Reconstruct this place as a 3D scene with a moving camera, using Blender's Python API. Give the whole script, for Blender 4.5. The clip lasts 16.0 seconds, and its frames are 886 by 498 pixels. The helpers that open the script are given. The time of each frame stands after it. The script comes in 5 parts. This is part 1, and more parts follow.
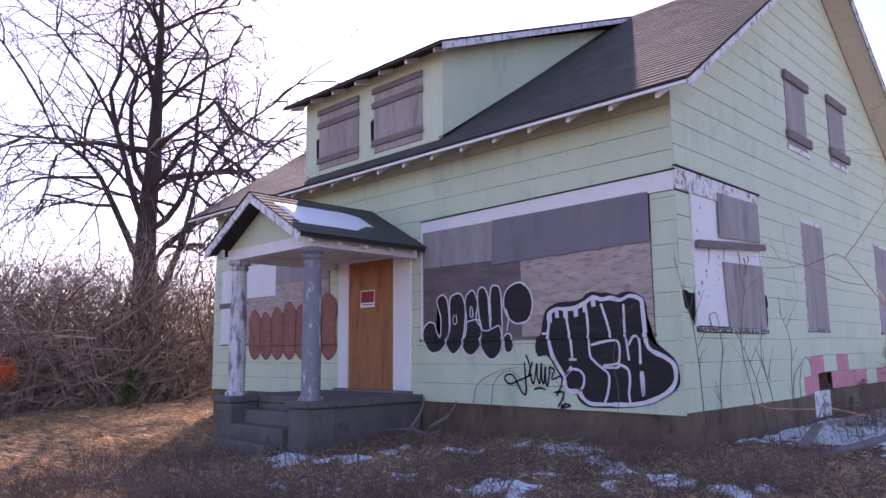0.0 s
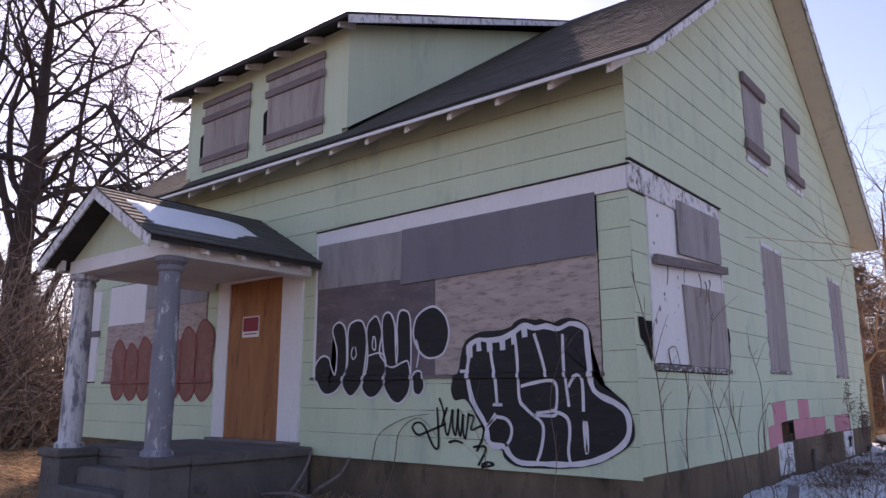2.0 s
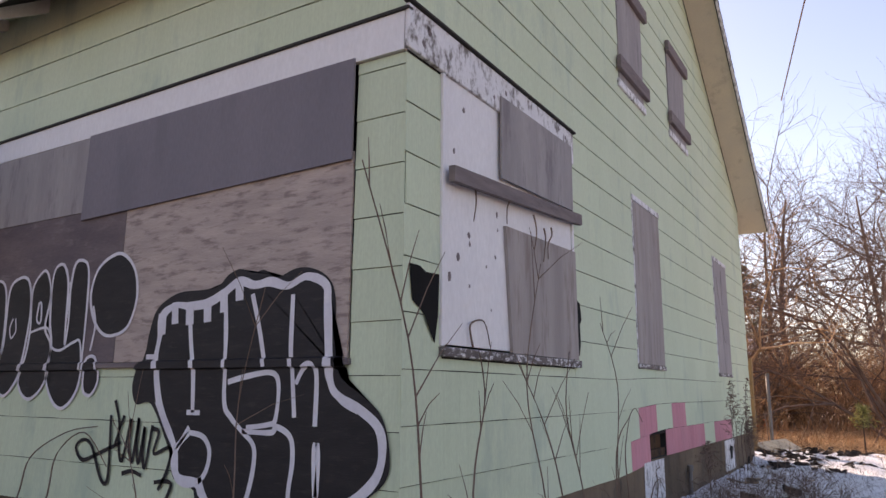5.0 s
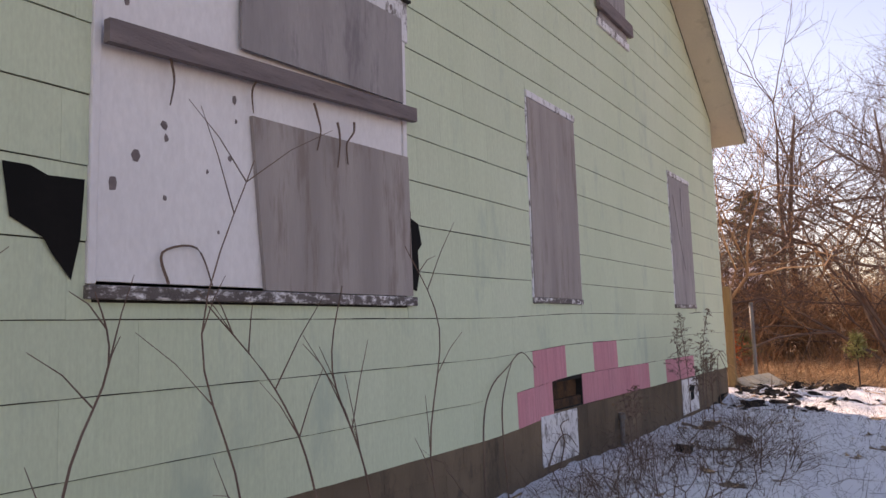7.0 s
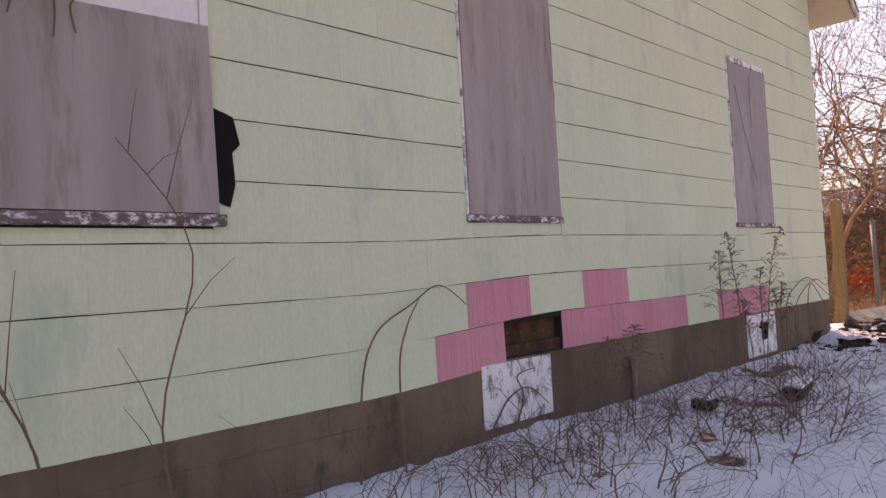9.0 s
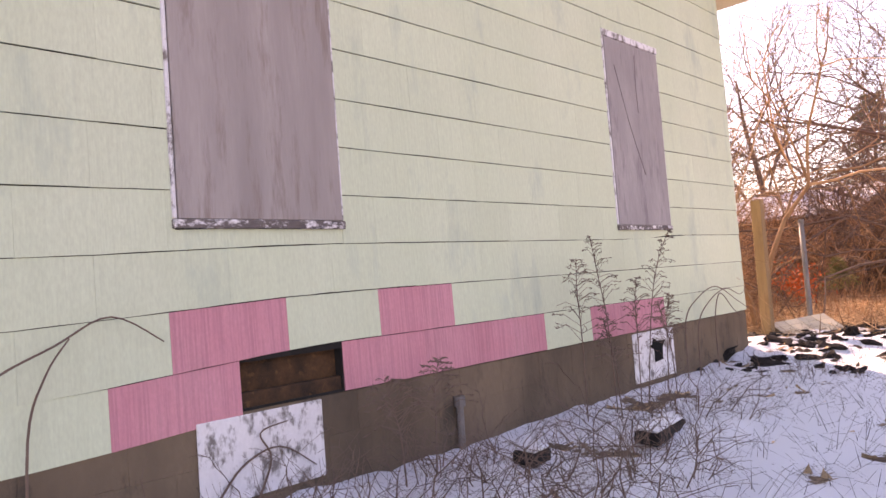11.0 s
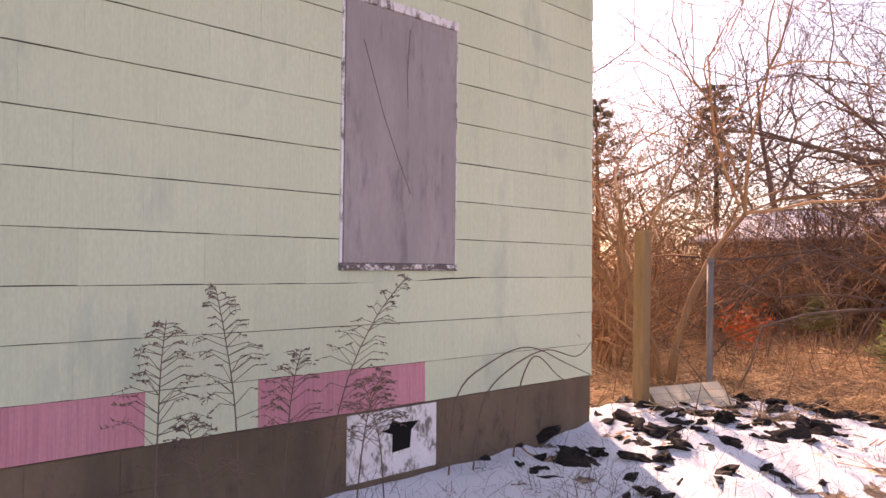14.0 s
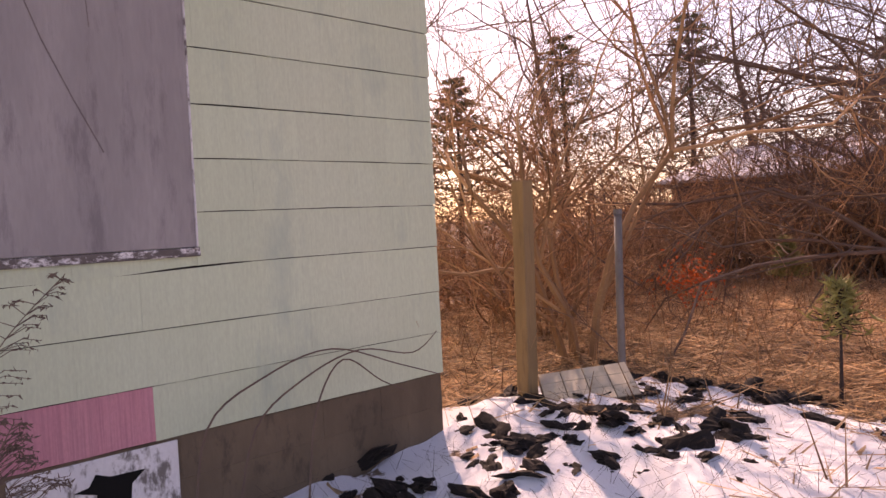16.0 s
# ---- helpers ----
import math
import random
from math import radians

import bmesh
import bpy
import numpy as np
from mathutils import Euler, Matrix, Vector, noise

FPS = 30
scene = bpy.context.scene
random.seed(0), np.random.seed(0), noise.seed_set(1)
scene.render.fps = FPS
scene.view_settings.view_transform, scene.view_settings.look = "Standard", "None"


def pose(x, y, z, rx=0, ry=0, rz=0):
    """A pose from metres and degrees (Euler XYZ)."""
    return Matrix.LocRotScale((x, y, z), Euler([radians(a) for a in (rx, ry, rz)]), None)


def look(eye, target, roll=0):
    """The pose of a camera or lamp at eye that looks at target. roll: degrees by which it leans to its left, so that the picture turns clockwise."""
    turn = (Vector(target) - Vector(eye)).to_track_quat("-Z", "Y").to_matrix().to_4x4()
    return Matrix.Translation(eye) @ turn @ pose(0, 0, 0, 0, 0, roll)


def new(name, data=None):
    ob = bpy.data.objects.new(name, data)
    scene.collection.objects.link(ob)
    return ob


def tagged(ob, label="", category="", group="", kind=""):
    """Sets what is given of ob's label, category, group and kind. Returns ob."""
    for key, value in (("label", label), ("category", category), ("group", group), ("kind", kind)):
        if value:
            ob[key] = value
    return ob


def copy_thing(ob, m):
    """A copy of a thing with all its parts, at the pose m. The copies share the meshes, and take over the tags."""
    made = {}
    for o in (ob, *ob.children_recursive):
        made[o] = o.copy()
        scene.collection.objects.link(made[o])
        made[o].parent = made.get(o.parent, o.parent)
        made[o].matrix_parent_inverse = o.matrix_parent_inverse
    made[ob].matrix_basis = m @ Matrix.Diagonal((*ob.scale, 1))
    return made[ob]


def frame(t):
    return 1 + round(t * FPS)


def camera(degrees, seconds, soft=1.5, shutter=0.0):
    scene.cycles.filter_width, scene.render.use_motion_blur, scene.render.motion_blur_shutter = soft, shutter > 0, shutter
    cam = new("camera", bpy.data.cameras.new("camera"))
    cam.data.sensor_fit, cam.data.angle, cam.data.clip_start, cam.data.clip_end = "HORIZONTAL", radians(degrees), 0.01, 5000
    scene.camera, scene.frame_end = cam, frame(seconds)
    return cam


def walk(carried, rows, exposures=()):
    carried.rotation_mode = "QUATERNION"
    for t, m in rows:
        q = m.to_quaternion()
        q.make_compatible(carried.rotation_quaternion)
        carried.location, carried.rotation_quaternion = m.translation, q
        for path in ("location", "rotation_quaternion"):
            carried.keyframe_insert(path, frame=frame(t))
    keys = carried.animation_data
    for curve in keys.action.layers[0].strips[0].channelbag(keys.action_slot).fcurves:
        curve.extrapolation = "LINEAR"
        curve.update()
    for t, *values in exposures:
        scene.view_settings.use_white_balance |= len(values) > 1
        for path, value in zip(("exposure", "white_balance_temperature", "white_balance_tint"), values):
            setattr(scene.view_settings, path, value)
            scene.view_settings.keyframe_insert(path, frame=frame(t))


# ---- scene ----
cam = camera(62.8, 16.0, soft=1.5)
PATH = [
    (0, (-7.393, -3.711, 1.029), (-5.987, -2.317, 1.311), -0.5),
    (0.5, (-6.978, -3.495, 1.046), (-5.6, -2.087, 1.389), 0.4),
    (1, (-6.589, -3.122, 1.062), (-5.163, -1.805, 1.542), -0.9),
    (1.5, (-6.187, -2.846, 1.023), (-4.722, -1.565, 1.486), 1.1),
    (2, (-5.789, -2.613, 1.04), (-4.267, -1.375, 1.429), -0.0),
    (2.5, (-5.301, -2.332, 1.068), (-3.751, -1.128, 1.453), -1.3),
    (3, (-4.9, -2.181, 1.058), (-3.397, -0.909, 1.409), 0.3),
    (3.5, (-4.422, -2.067, 1.054), (-2.854, -0.867, 1.37), -0.7),
    (4, (-3.91, -2.011, 1.101), (-2.289, -0.891, 1.444), -1.8),
    (4.5, (-3.401, -2.014, 1.106), (-1.737, -0.974, 1.493), 1.5),
    (5, (-2.896, -1.984, 1.062), (-1.218, -0.965, 1.445), 0.4),
    (5.2, (-2.697, -1.998, 1.103), (-0.998, -1.001, 1.444), -1.9),
    (7.3, (-0.84, -2.56, 1.088), (0.821, -1.466, 1.301), -1.3),
    (7.5, (-0.645, -2.611, 1.097), (1.036, -1.56, 1.362), 0.7),
    (8, (-0.113, -2.668, 1.038), (1.607, -1.69, 1.331), -2.4),
    (8.2, (0.066, -2.793, 1.025), (1.721, -1.701, 1.283), -2.4),
    (10.3, (1.804, -2.929, 0.908), (3.13, -1.431, 0.927), -3.6),
    (10.5, (1.969, -2.924, 0.959), (3.323, -1.455, 1.045), -4.2),
    (11, (2.369, -3.002, 0.946), (3.821, -1.63, 1.044), -4.4),
    (11.5, (2.789, -3.164, 1.029), (4.068, -1.63, 1.122), -2.7),
    (12, (3.295, -3.182, 1.066), (4.493, -1.592, 1.259), -2.1),
    (12.5, (3.812, -3.366, 1.104), (5.052, -1.804, 1.249), -0.4),
    (13, (4.277, -3.375, 1.171), (5.5, -1.8, 1.322), -0.8),
    (13.5, (4.753, -3.381, 1.251), (6.114, -1.921, 1.369), -3.3),
    (14, (5.168, -3.496, 1.302), (6.535, -2.037, 1.352), 0.6),
    (14.5, (5.588, -3.548, 1.378), (6.943, -2.078, 1.421), -0.6),
    (15, (6.038, -3.548, 1.383), (7.442, -2.125, 1.45), -4.9),
    (15.5, (6.523, -3.513, 1.433), (7.83, -2.0, 1.394), -1.1),
    (16, (7.029, -3.355, 1.39), (8.393, -1.894, 1.313), -2.7),
]
walk(cam, [(t, look(e, g, r)) for t, e, g, r in PATH],
     exposures=[(0, 1.0, 6400, 42), (1.5, 0.5, 6600, 38), (2.5, 0.62, 7100, 34), (5, 0.8, 8000, 30), (8, 0.66, 8700, 38), (10.5, 1.5, 9200, 46), (11.7, 1.65, 9200, 46), (12.8, 1.6, 9200, 48), (13.5, 1.35, 9100, 48), (14.5, 0.92, 8900, 46), (16, 0.6, 8800, 50)])

# ---- light ----
SUN_AZ, SUN_EL = math.atan2(0.60, 0.80), radians(33)     # azimuth from +y towards +x
world = bpy.data.worlds.new("world")
scene.world = world
world.use_nodes = True
sky = world.node_tree.nodes.new("ShaderNodeTexSky")
sky.sky_type, sky.sun_disc, sky.sun_elevation, sky.sun_rotation = "NISHITA", False, SUN_EL, SUN_AZ
sky.dust_density, sky.air_density, sky.ozone_density = 0.6, 1.0, 1.5
bg = world.node_tree.nodes["Background"]
bg.inputs["Strength"].default_value = 0.15
world.node_tree.links.new(sky.outputs["Color"], bg.inputs["Color"])
sun = new("sun", bpy.data.lights.new("sun", "SUN"))
sun.data.energy, sun.data.angle, sun.data.color = 5.0, radians(0.6), (1.0, 0.87, 0.72)
sd = Vector((math.sin(SUN_AZ) * math.cos(SUN_EL), math.cos(SUN_AZ) * math.cos(SUN_EL), math.sin(SUN_EL)))
sun.matrix_world = look(sd * 50, (0, 0, 0))

# ---- materials ----
def shader(name, c1, c2, rough=0.8, scale=3.0, fine=60.0, bump=0.25, stain=None, stain_amt=0.35, streak=(1, 1, 1), rand=0.0, metal=0.0, spec=0.3, patch=0.55, groove=0.0, island=0.0):
    """Two colours mixed at a coarse and a fine scale, a stain colour in patches, fine relief."""
    m = bpy.data.materials.new(name)
    m.use_nodes = True
    nt = m.node_tree
    N, L = nt.nodes, nt.links
    b = N["Principled BSDF"]
    geo = N.new("ShaderNodeNewGeometry")
    mp = N.new("ShaderNodeMapping")
    mp.inputs["Scale"].default_value = streak
    L.new(geo.outputs["Position"], mp.inputs["Vector"])

    def noise_tex(s, detail, r=0.6):
        n = N.new("ShaderNodeTexNoise")
        n.inputs["Scale"].default_value, n.inputs["Detail"].default_value, n.inputs["Roughness"].default_value = s, detail, r
        L.new(mp.outputs["Vector"], n.inputs["Vector"])
        return n.outputs["Fac"]

    def ramp(src, lo, hi):
        r = N.new("ShaderNodeMapRange")
        r.inputs["From Min"].default_value, r.inputs["From Max"].default_value = lo, hi
        L.new(src, r.inputs["Value"])
        return r.outputs["Result"]

    def mix(fac, a, bcol):
        x = N.new("ShaderNodeMix")
        x.data_type = "RGBA"
        if isinstance(fac, float):
            x.inputs[0].default_value = fac
        else:
            L.new(fac, x.inputs[0])
        for i, c in ((6, a), (7, bcol)):
            if isinstance(c, tuple):
                x.inputs[i].default_value = (*c, 1)
            else:
                L.new(c, x.inputs[i])
        return x.outputs[2]

    coarse, grain = noise_tex(scale, 4), noise_tex(fine, 3)
    col = mix(ramp(coarse, 0.35, 0.65), c1, c2)
    g = N.new("ShaderNodeMath")
    g.operation = "MULTIPLY"
    g.inputs[1].default_value = 0.35
    L.new(ramp(grain, 0.3, 0.7), g.inputs[0])
    col = mix(g.outputs[0], col, tuple(v * 0.72 for v in c1))
    if stain:
        s = N.new("ShaderNodeMath")
        s.operation = "MULTIPLY"
        s.inputs[1].default_value = stain_amt
        L.new(ramp(noise_tex(scale * 2.3, 6, 0.7), patch, patch + 0.12), s.inputs[0])
        col = mix(s.outputs[0], col, stain)
    relief = grain
    if island:
        ih = N.new("ShaderNodeHueSaturation")
        L.new(ramp(geo.outputs["Random Per Island"], 0, 1), ih.inputs["Value"])
        ih.inputs["Value"].links[0].from_node.inputs["To Min"].default_value = 1 - island
        ih.inputs["Value"].links[0].from_node.inputs["To Max"].default_value = 1 + island
        L.new(col, ih.inputs["Color"])
        col = ih.outputs["Color"]
    if groove:
        gm = N.new("ShaderNodeMapping")
        gm.inputs["Scale"].default_value = (1, 1, 0.008)
        L.new(geo.outputs["Position"], gm.inputs["Vector"])
        gt = N.new("ShaderNodeTexNoise")
        gt.inputs["Scale"].default_value, gt.inputs["Detail"].default_value = 95, 2
        L.new(gm.outputs["Vector"], gt.inputs["Vector"])
        gk = N.new("ShaderNodeMath")
        gk.operation = "MULTIPLY"
        gk.inputs[1].default_value = groove
        L.new(ramp(gt.outputs["Fac"], 0.42, 0.66), gk.inputs[0])
        col = mix(gk.outputs[0], col, tuple(v * 0.55 for v in c1))
        relief = gt.outputs["Fac"]
    if rand:
        info = N.new("ShaderNodeObjectInfo")
        h = N.new("ShaderNodeHueSaturation")
        L.new(ramp(info.outputs["Random"], 0, 1), h.inputs["Value"])
        h.inputs["Value"].links[0].from_node.inputs["To Min"].default_value = 1 - rand
        h.inputs["Value"].links[0].from_node.inputs["To Max"].default_value = 1 + rand * 0.5
        L.new(col, h.inputs["Color"])
        col = h.outputs["Color"]
    L.new(col, b.inputs["Base Color"])
    b.inputs["Roughness"].default_value, b.inputs["Metallic"].default_value = rough, metal
    b.inputs["Specular IOR Level"].default_value = spec
    bp = N.new("ShaderNodeBump")
    bp.inputs["Strength"].default_value, bp.inputs["Distance"].default_value = bump, 0.01
    L.new(relief, bp.inputs["Height"])
    L.new(bp.outputs["Normal"], b.inputs["Normal"])
    return m


GREEN = shader("mint_green_siding", (0.55, 0.645, 0.47), (0.60, 0.685, 0.515), 0.75, 0.9, 90, 0.16, (0.40, 0.50, 0.40), 0.75, (1, 1, 0.35), 0.035, groove=0.09)
PINK = shader("pink_siding", (0.62, 0.25, 0.30), (0.66, 0.30, 0.35), 0.8, 3, 90, 0.3, (0.5, 0.24, 0.27), 0.5, (1, 1, 0.5), 0.06, groove=0.35)
# tar paper backing, near black so course gaps read as shadow lines
TAR_SHADE = shader("tar_paper_lap_shade", (0.018, 0.017, 0.016), (0.03, 0.027, 0.025), 0.95, 4, 60)
WHITE = shader("white_paint", (0.80, 0.79, 0.80), (0.74, 0.73, 0.75), 0.6, 2, 50, 0.12, (0.45, 0.43, 0.42), 0.3, (1, 1, 0.4), patch=0.62)
PEEL = shader("peeling_white_paint", (0.76, 0.76, 0.78), (0.70, 0.70, 0.72), 0.7, 6, 60, 0.4, (0.16, 0.14, 0.13), 0.95, (1, 1, 0.6), patch=0.50)
COLUMN = shader("peeling_column_paint", (0.24, 0.24, 0.28), (0.20, 0.20, 0.24), 0.7, 5, 60, 0.4, (0.72, 0.72, 0.75), 0.95, (1, 1, 0.35), patch=0.555)
COLUMN_W = shader("flaking_column_paint", (0.64, 0.64, 0.68), (0.56, 0.56, 0.6), 0.7, 5, 60, 0.4, (0.16, 0.16, 0.19), 0.95, (1, 1, 0.3), patch=0.475)
GREYBOARD = shader("grey_painted_plywood", (0.19, 0.175, 0.20), (0.22, 0.20, 0.225), 0.75, 1.5, 80, 0.12, (0.15, 0.14, 0.16), 0.4, (1, 1, 0.3))
PLY = shader("weathered_plywood", (0.50, 0.41, 0.37), (0.38, 0.31, 0.285), 0.85, 3.0, 30, 0.3, (0.22, 0.17, 0.16), 0.8, (1, 0.8, 4.0), patch=0.51)
PLY_DARK = shader("sooty_plywood", (0.13, 0.105, 0.115), (0.19, 0.15, 0.155), 0.85, 2.0, 30, 0.3, (0.30, 0.25, 0.25), 0.4, (1, 0.8, 2.5), patch=0.56)
PLY_GREY = shader("greyed_plywood", (0.36, 0.335, 0.335), (0.27, 0.25, 0.255), 0.85, 2.5, 40, 0.3, (0.17, 0.15, 0.165), 0.6, (1.6, 1.6, 0.35), patch=0.53)
PLY_BROWN = shader("greyed_brown_plywood", (0.39, 0.35, 0.335), (0.29, 0.255, 0.245), 0.85, 2.0, 40, 0.3, (0.20, 0.15, 0.13), 0.6, (2.2, 2.2, 0.3), patch=0.52)
DOORWOOD = shader("orange_plywood", (0.40, 0.175, 0.07), (0.29, 0.115, 0.05), 0.7, 1.6, 40, 0.2, (0.10, 0.04, 0.025), 0.85, (3, 3, 0.45), patch=0.55)
PLANK = shader("grey_weathered_plank", (0.24, 0.20, 0.20), (0.17, 0.14, 0.145), 0.9, 4, 60, 0.5, (0.09, 0.075, 0.07), 0.5, (0.5, 0.5, 4))
CONCRETE = shader("old_foundation_concrete", (0.20, 0.145, 0.10), (0.10, 0.077, 0.057), 0.95, 1.8, 45, 0.6, (0.055, 0.047, 0.04), 0.75, (1, 1, 0.5), 0.05)
SILLWOOD = shader("flaking_sill_paint", (0.17, 0.145, 0.14), (0.11, 0.095, 0.09), 0.85, 5, 60, 0.5, (0.78, 0.77, 0.78), 0.97, (1.6, 1.6, 3.0), patch=0.50)
STONE = shader("porch_concrete", (0.16, 0.145, 0.14), (0.11, 0.10, 0.10), 0.95, 2.5, 45, 0.6, (0.05, 0.047, 0.045), 0.6)
ROOF = shader("asphalt_roof_shingle", (0.085, 0.085, 0.08), (0.12, 0.118, 0.105), 0.9, 1.5, 70, 0.6, (0.16, 0.15, 0.13), 0.5, rand=0.3)
ROOF_DARK = shader("dark_roof_edge", (0.035, 0.033, 0.033), (0.05, 0.048, 0.047), 0.9, 3, 60, 0.5)
SNOW = shader("snow", (0.85, 0.87, 0.90), (0.80, 0.82, 0.86), 0.6, 4, 40, 0.3)
BLACKPAINT = shader("black_spray_paint", (0.012, 0.011, 0.014), (0.022, 0.019, 0.022), 0.55, 3, 40, 0.2, (0.05, 0.04, 0.04), 0.5, (1, 1, 5))
WHITEPAINT = shader("white_spray_paint", (0.72, 0.71, 0.76), (0.62, 0.60, 0.66), 0.6, 5, 40, 0.1)
REDPAINT = shader("red_brown_spray_paint", (0.30, 0.135, 0.105), (0.24, 0.10, 0.08), 0.65, 4, 40, 0.1, (0.36, 0.19, 0.15), 0.6)
REDPAINT_D = shader("dark_red_spray_line", (0.27, 0.05, 0.05), (0.33, 0.075, 0.06), 0.65, 5, 40, 0.1)
SIGNRED = shader("red_notice", (0.30, 0.012, 0.03), (0.24, 0.01, 0.025), 0.5, 5, 50, 0.05)
BARK = shader("dark_bark", (0.07, 0.052, 0.05), (0.045, 0.034, 0.033), 0.95, 4, 40, 0.7, (0.11, 0.085, 0.08), 0.4, (2, 2, 0.4))
TWIG = shader("bare_twigs", (0.20, 0.135, 0.105), (0.13, 0.09, 0.075), 0.9, 3, 40, 0.2)
TAN_TWIG = shader("tan_bare_twigs", (0.46, 0.27, 0.145), (0.32, 0.175, 0.095), 0.9, 2, 40, 0.2, island=0.55)
STRAW = shader("dry_straw", (0.64, 0.46, 0.29), (0.45, 0.30, 0.185), 0.9, 1.5, 40, 0.1, island=0.6)
BRUSHWOOD = shader("greyish_brush_wood", (0.34, 0.255, 0.215), (0.22, 0.16, 0.135), 0.9, 1.5, 40, 0.2, island=0.7)
LEAF_O = shader("orange_dead_leaves", (0.62, 0.13, 0.03), (0.45, 0.10, 0.03), 0.7, 6, 40, 0.1)
NEEDLE = shader("yellow_green_needles", (0.36, 0.34, 0.12), (0.26, 0.26, 0.10), 0.7, 3, 40, 0.1)
NEEDLE_D = shader("dark_pine_needles", (0.12, 0.125, 0.05), (0.075, 0.085, 0.04), 0.8, 2, 40, 0.1)
POSTWOOD = shader("treated_post_wood", (0.34, 0.22, 0.11), (0.26, 0.165, 0.085), 0.85, 3, 60, 0.4, (0.16, 0.10, 0.06), 0.5, (3, 3, 0.4))
METAL = shader("galvanised_steel", (0.22, 0.205, 0.20), (0.15, 0.14, 0.135), 0.6, 4, 60, 0.2, (0.16, 0.10, 0.07), 0.5, metal=0.2)
CHAR = shader("rotten_dark_wood", (0.03, 0.02, 0.015), (0.10, 0.05, 0.025), 0.95, 7, 60, 0.5, (0.2, 0.10, 0.04), 0.5)
CLOD = shader("wet_dark_soil", (0.014, 0.011, 0.01), (0.03, 0.023, 0.02), 0.9, 6, 60, 0.5)
# near-black colour standing in for the shade inside holes, used on flat plates
HOLE_SHADE = shader("black_hole_shade", (0.006, 0.006, 0.006), (0.01, 0.009, 0.009), 1.0, 4, 40, 0.1)
FACADE = shader("far_shed_boards", (0.09, 0.07, 0.06), (0.06, 0.05, 0.045), 0.9, 2, 30, 0.3)
GLASSB = shader("dark_bottle_glass", (0.02, 0.03, 0.025), (0.03, 0.035, 0.03), 0.15, 5, 40, 0.02, spec=0.6)


def let_light_through(m, share):
    """Thin leaves, needles and straw pass some of the light on their far side."""
    nt = m.node_tree
    b = nt.nodes["Principled BSDF"]
    tr = nt.nodes.new("ShaderNodeBsdfTranslucent")
    nt.links.new(b.inputs["Base Color"].links[0].from_socket, tr.inputs["Color"])
    ms = nt.nodes.new("ShaderNodeMixShader")
    ms.inputs[0].default_value = share
    out = nt.nodes["Material Output"]
    nt.links.new(b.outputs[0], ms.inputs[1])
    nt.links.new(tr.outputs[0], ms.inputs[2])
    nt.links.new(ms.outputs[0], out.inputs["Surface"])


for m_, k_ in ((STRAW, 0.45), (LEAF_O, 0.5), (NEEDLE, 0.4), (NEEDLE_D, 0.3)):
    let_light_through(m_, k_)


# ---- small builders ----
def part(name, bm, material, parent=None, label="", smooth=False):
    me = bpy.data.meshes.new(name)
    bm.to_mesh(me)
    bm.free()
    me.materials.append(material)
    if smooth:
        me.shade_smooth()
    ob = new(name, me)
    if parent:
        ob.parent = parent
    if label:
        ob["label"] = label
    return ob


def thing(name, label, category, group="", kind="", at=(0, 0, 0)):
    ob = new(name)
    ob.location = at
    ob.empty_display_size = 0.2
    bpy.context.view_layer.update()
    return tagged(ob, label, category, group, kind)


def box(bm, x0, x1, y0, y1, z0, z1, bevel=0.0):
    b = bmesh.new()
    vs = [b.verts.new((x, y, z)) for z in (z0, z1) for y in (y0, y1) for x in (x0, x1)]
    for f in ((0, 2, 3, 1), (4, 5, 7, 6), (0, 1, 5, 4), (1, 3, 7, 5), (3, 2, 6, 7), (2, 0, 4, 6)):
        b.faces.new([vs[i] for i in f])
    if bevel:
        bmesh.ops.bevel(b, geom=b.edges[:], offset=bevel, segments=1, affect="EDGES")
    me = bpy.data.meshes.new("tmp")
    b.to_mesh(me)
    b.free()
    bm.from_mesh(me)
    bpy.data.meshes.remove(me)
    return bm


def boxpart(name, ext, material, parent=None, label="", bevel=0.004):
    return part(name, box(bmesh.new(), *ext, bevel), material, parent, label)


def prism(bm, poly, axis, a, b):
    """A polygon in a plane, pushed from a to b along axis (x: poly in y,z; y: poly in x,z)."""
    def v(p, w):
        return (w, p[0], p[1]) if axis == "x" else (p[0], w, p[1])
    A = [bm.verts.new(v(p, a)) for p in poly]
    B = [bm.verts.new(v(p, b)) for p in poly]
    n = len(poly)
    faces = [bm.faces.new(A), bm.faces.new(B[::-1])] + [bm.faces.new((A[i], B[i], B[(i + 1) % n], A[(i + 1) % n])) for i in range(n)]
    bmesh.ops.recalc_face_normals(bm, faces=faces)
    return bm


def tube(bm, pts, r0, r1, sides=5):
    """A tapered tube along points."""
    rings = []
    n = len(pts)
    for i, p in enumerate(pts):
        d = (Vector(pts[min(i + 1, n - 1)]) - Vector(pts[max(i - 1, 0)])).normalized()
        a = d.orthogonal().normalized()
        b = d.cross(a)
        r = r0 + (r1 - r0) * i / max(1, n - 1)
        rings.append([bm.verts.new(Vector(p) + r * (math.cos(k * math.tau / sides) * a + math.sin(k * math.tau / sides) * b)) for k in range(sides)])
    for A, B in zip(rings, rings[1:]):
        for k in range(sides):
            bm.faces.new((A[k], A[(k + 1) % sides], B[(k + 1) % sides], B[k]))
    bm.faces.new(rings[-1])
    return bm


def smooth01(v, a, b):
    t = min(1.0, max(0.0, (v - a) / (b - a)))
    return t * t * (3 - 2 * t)


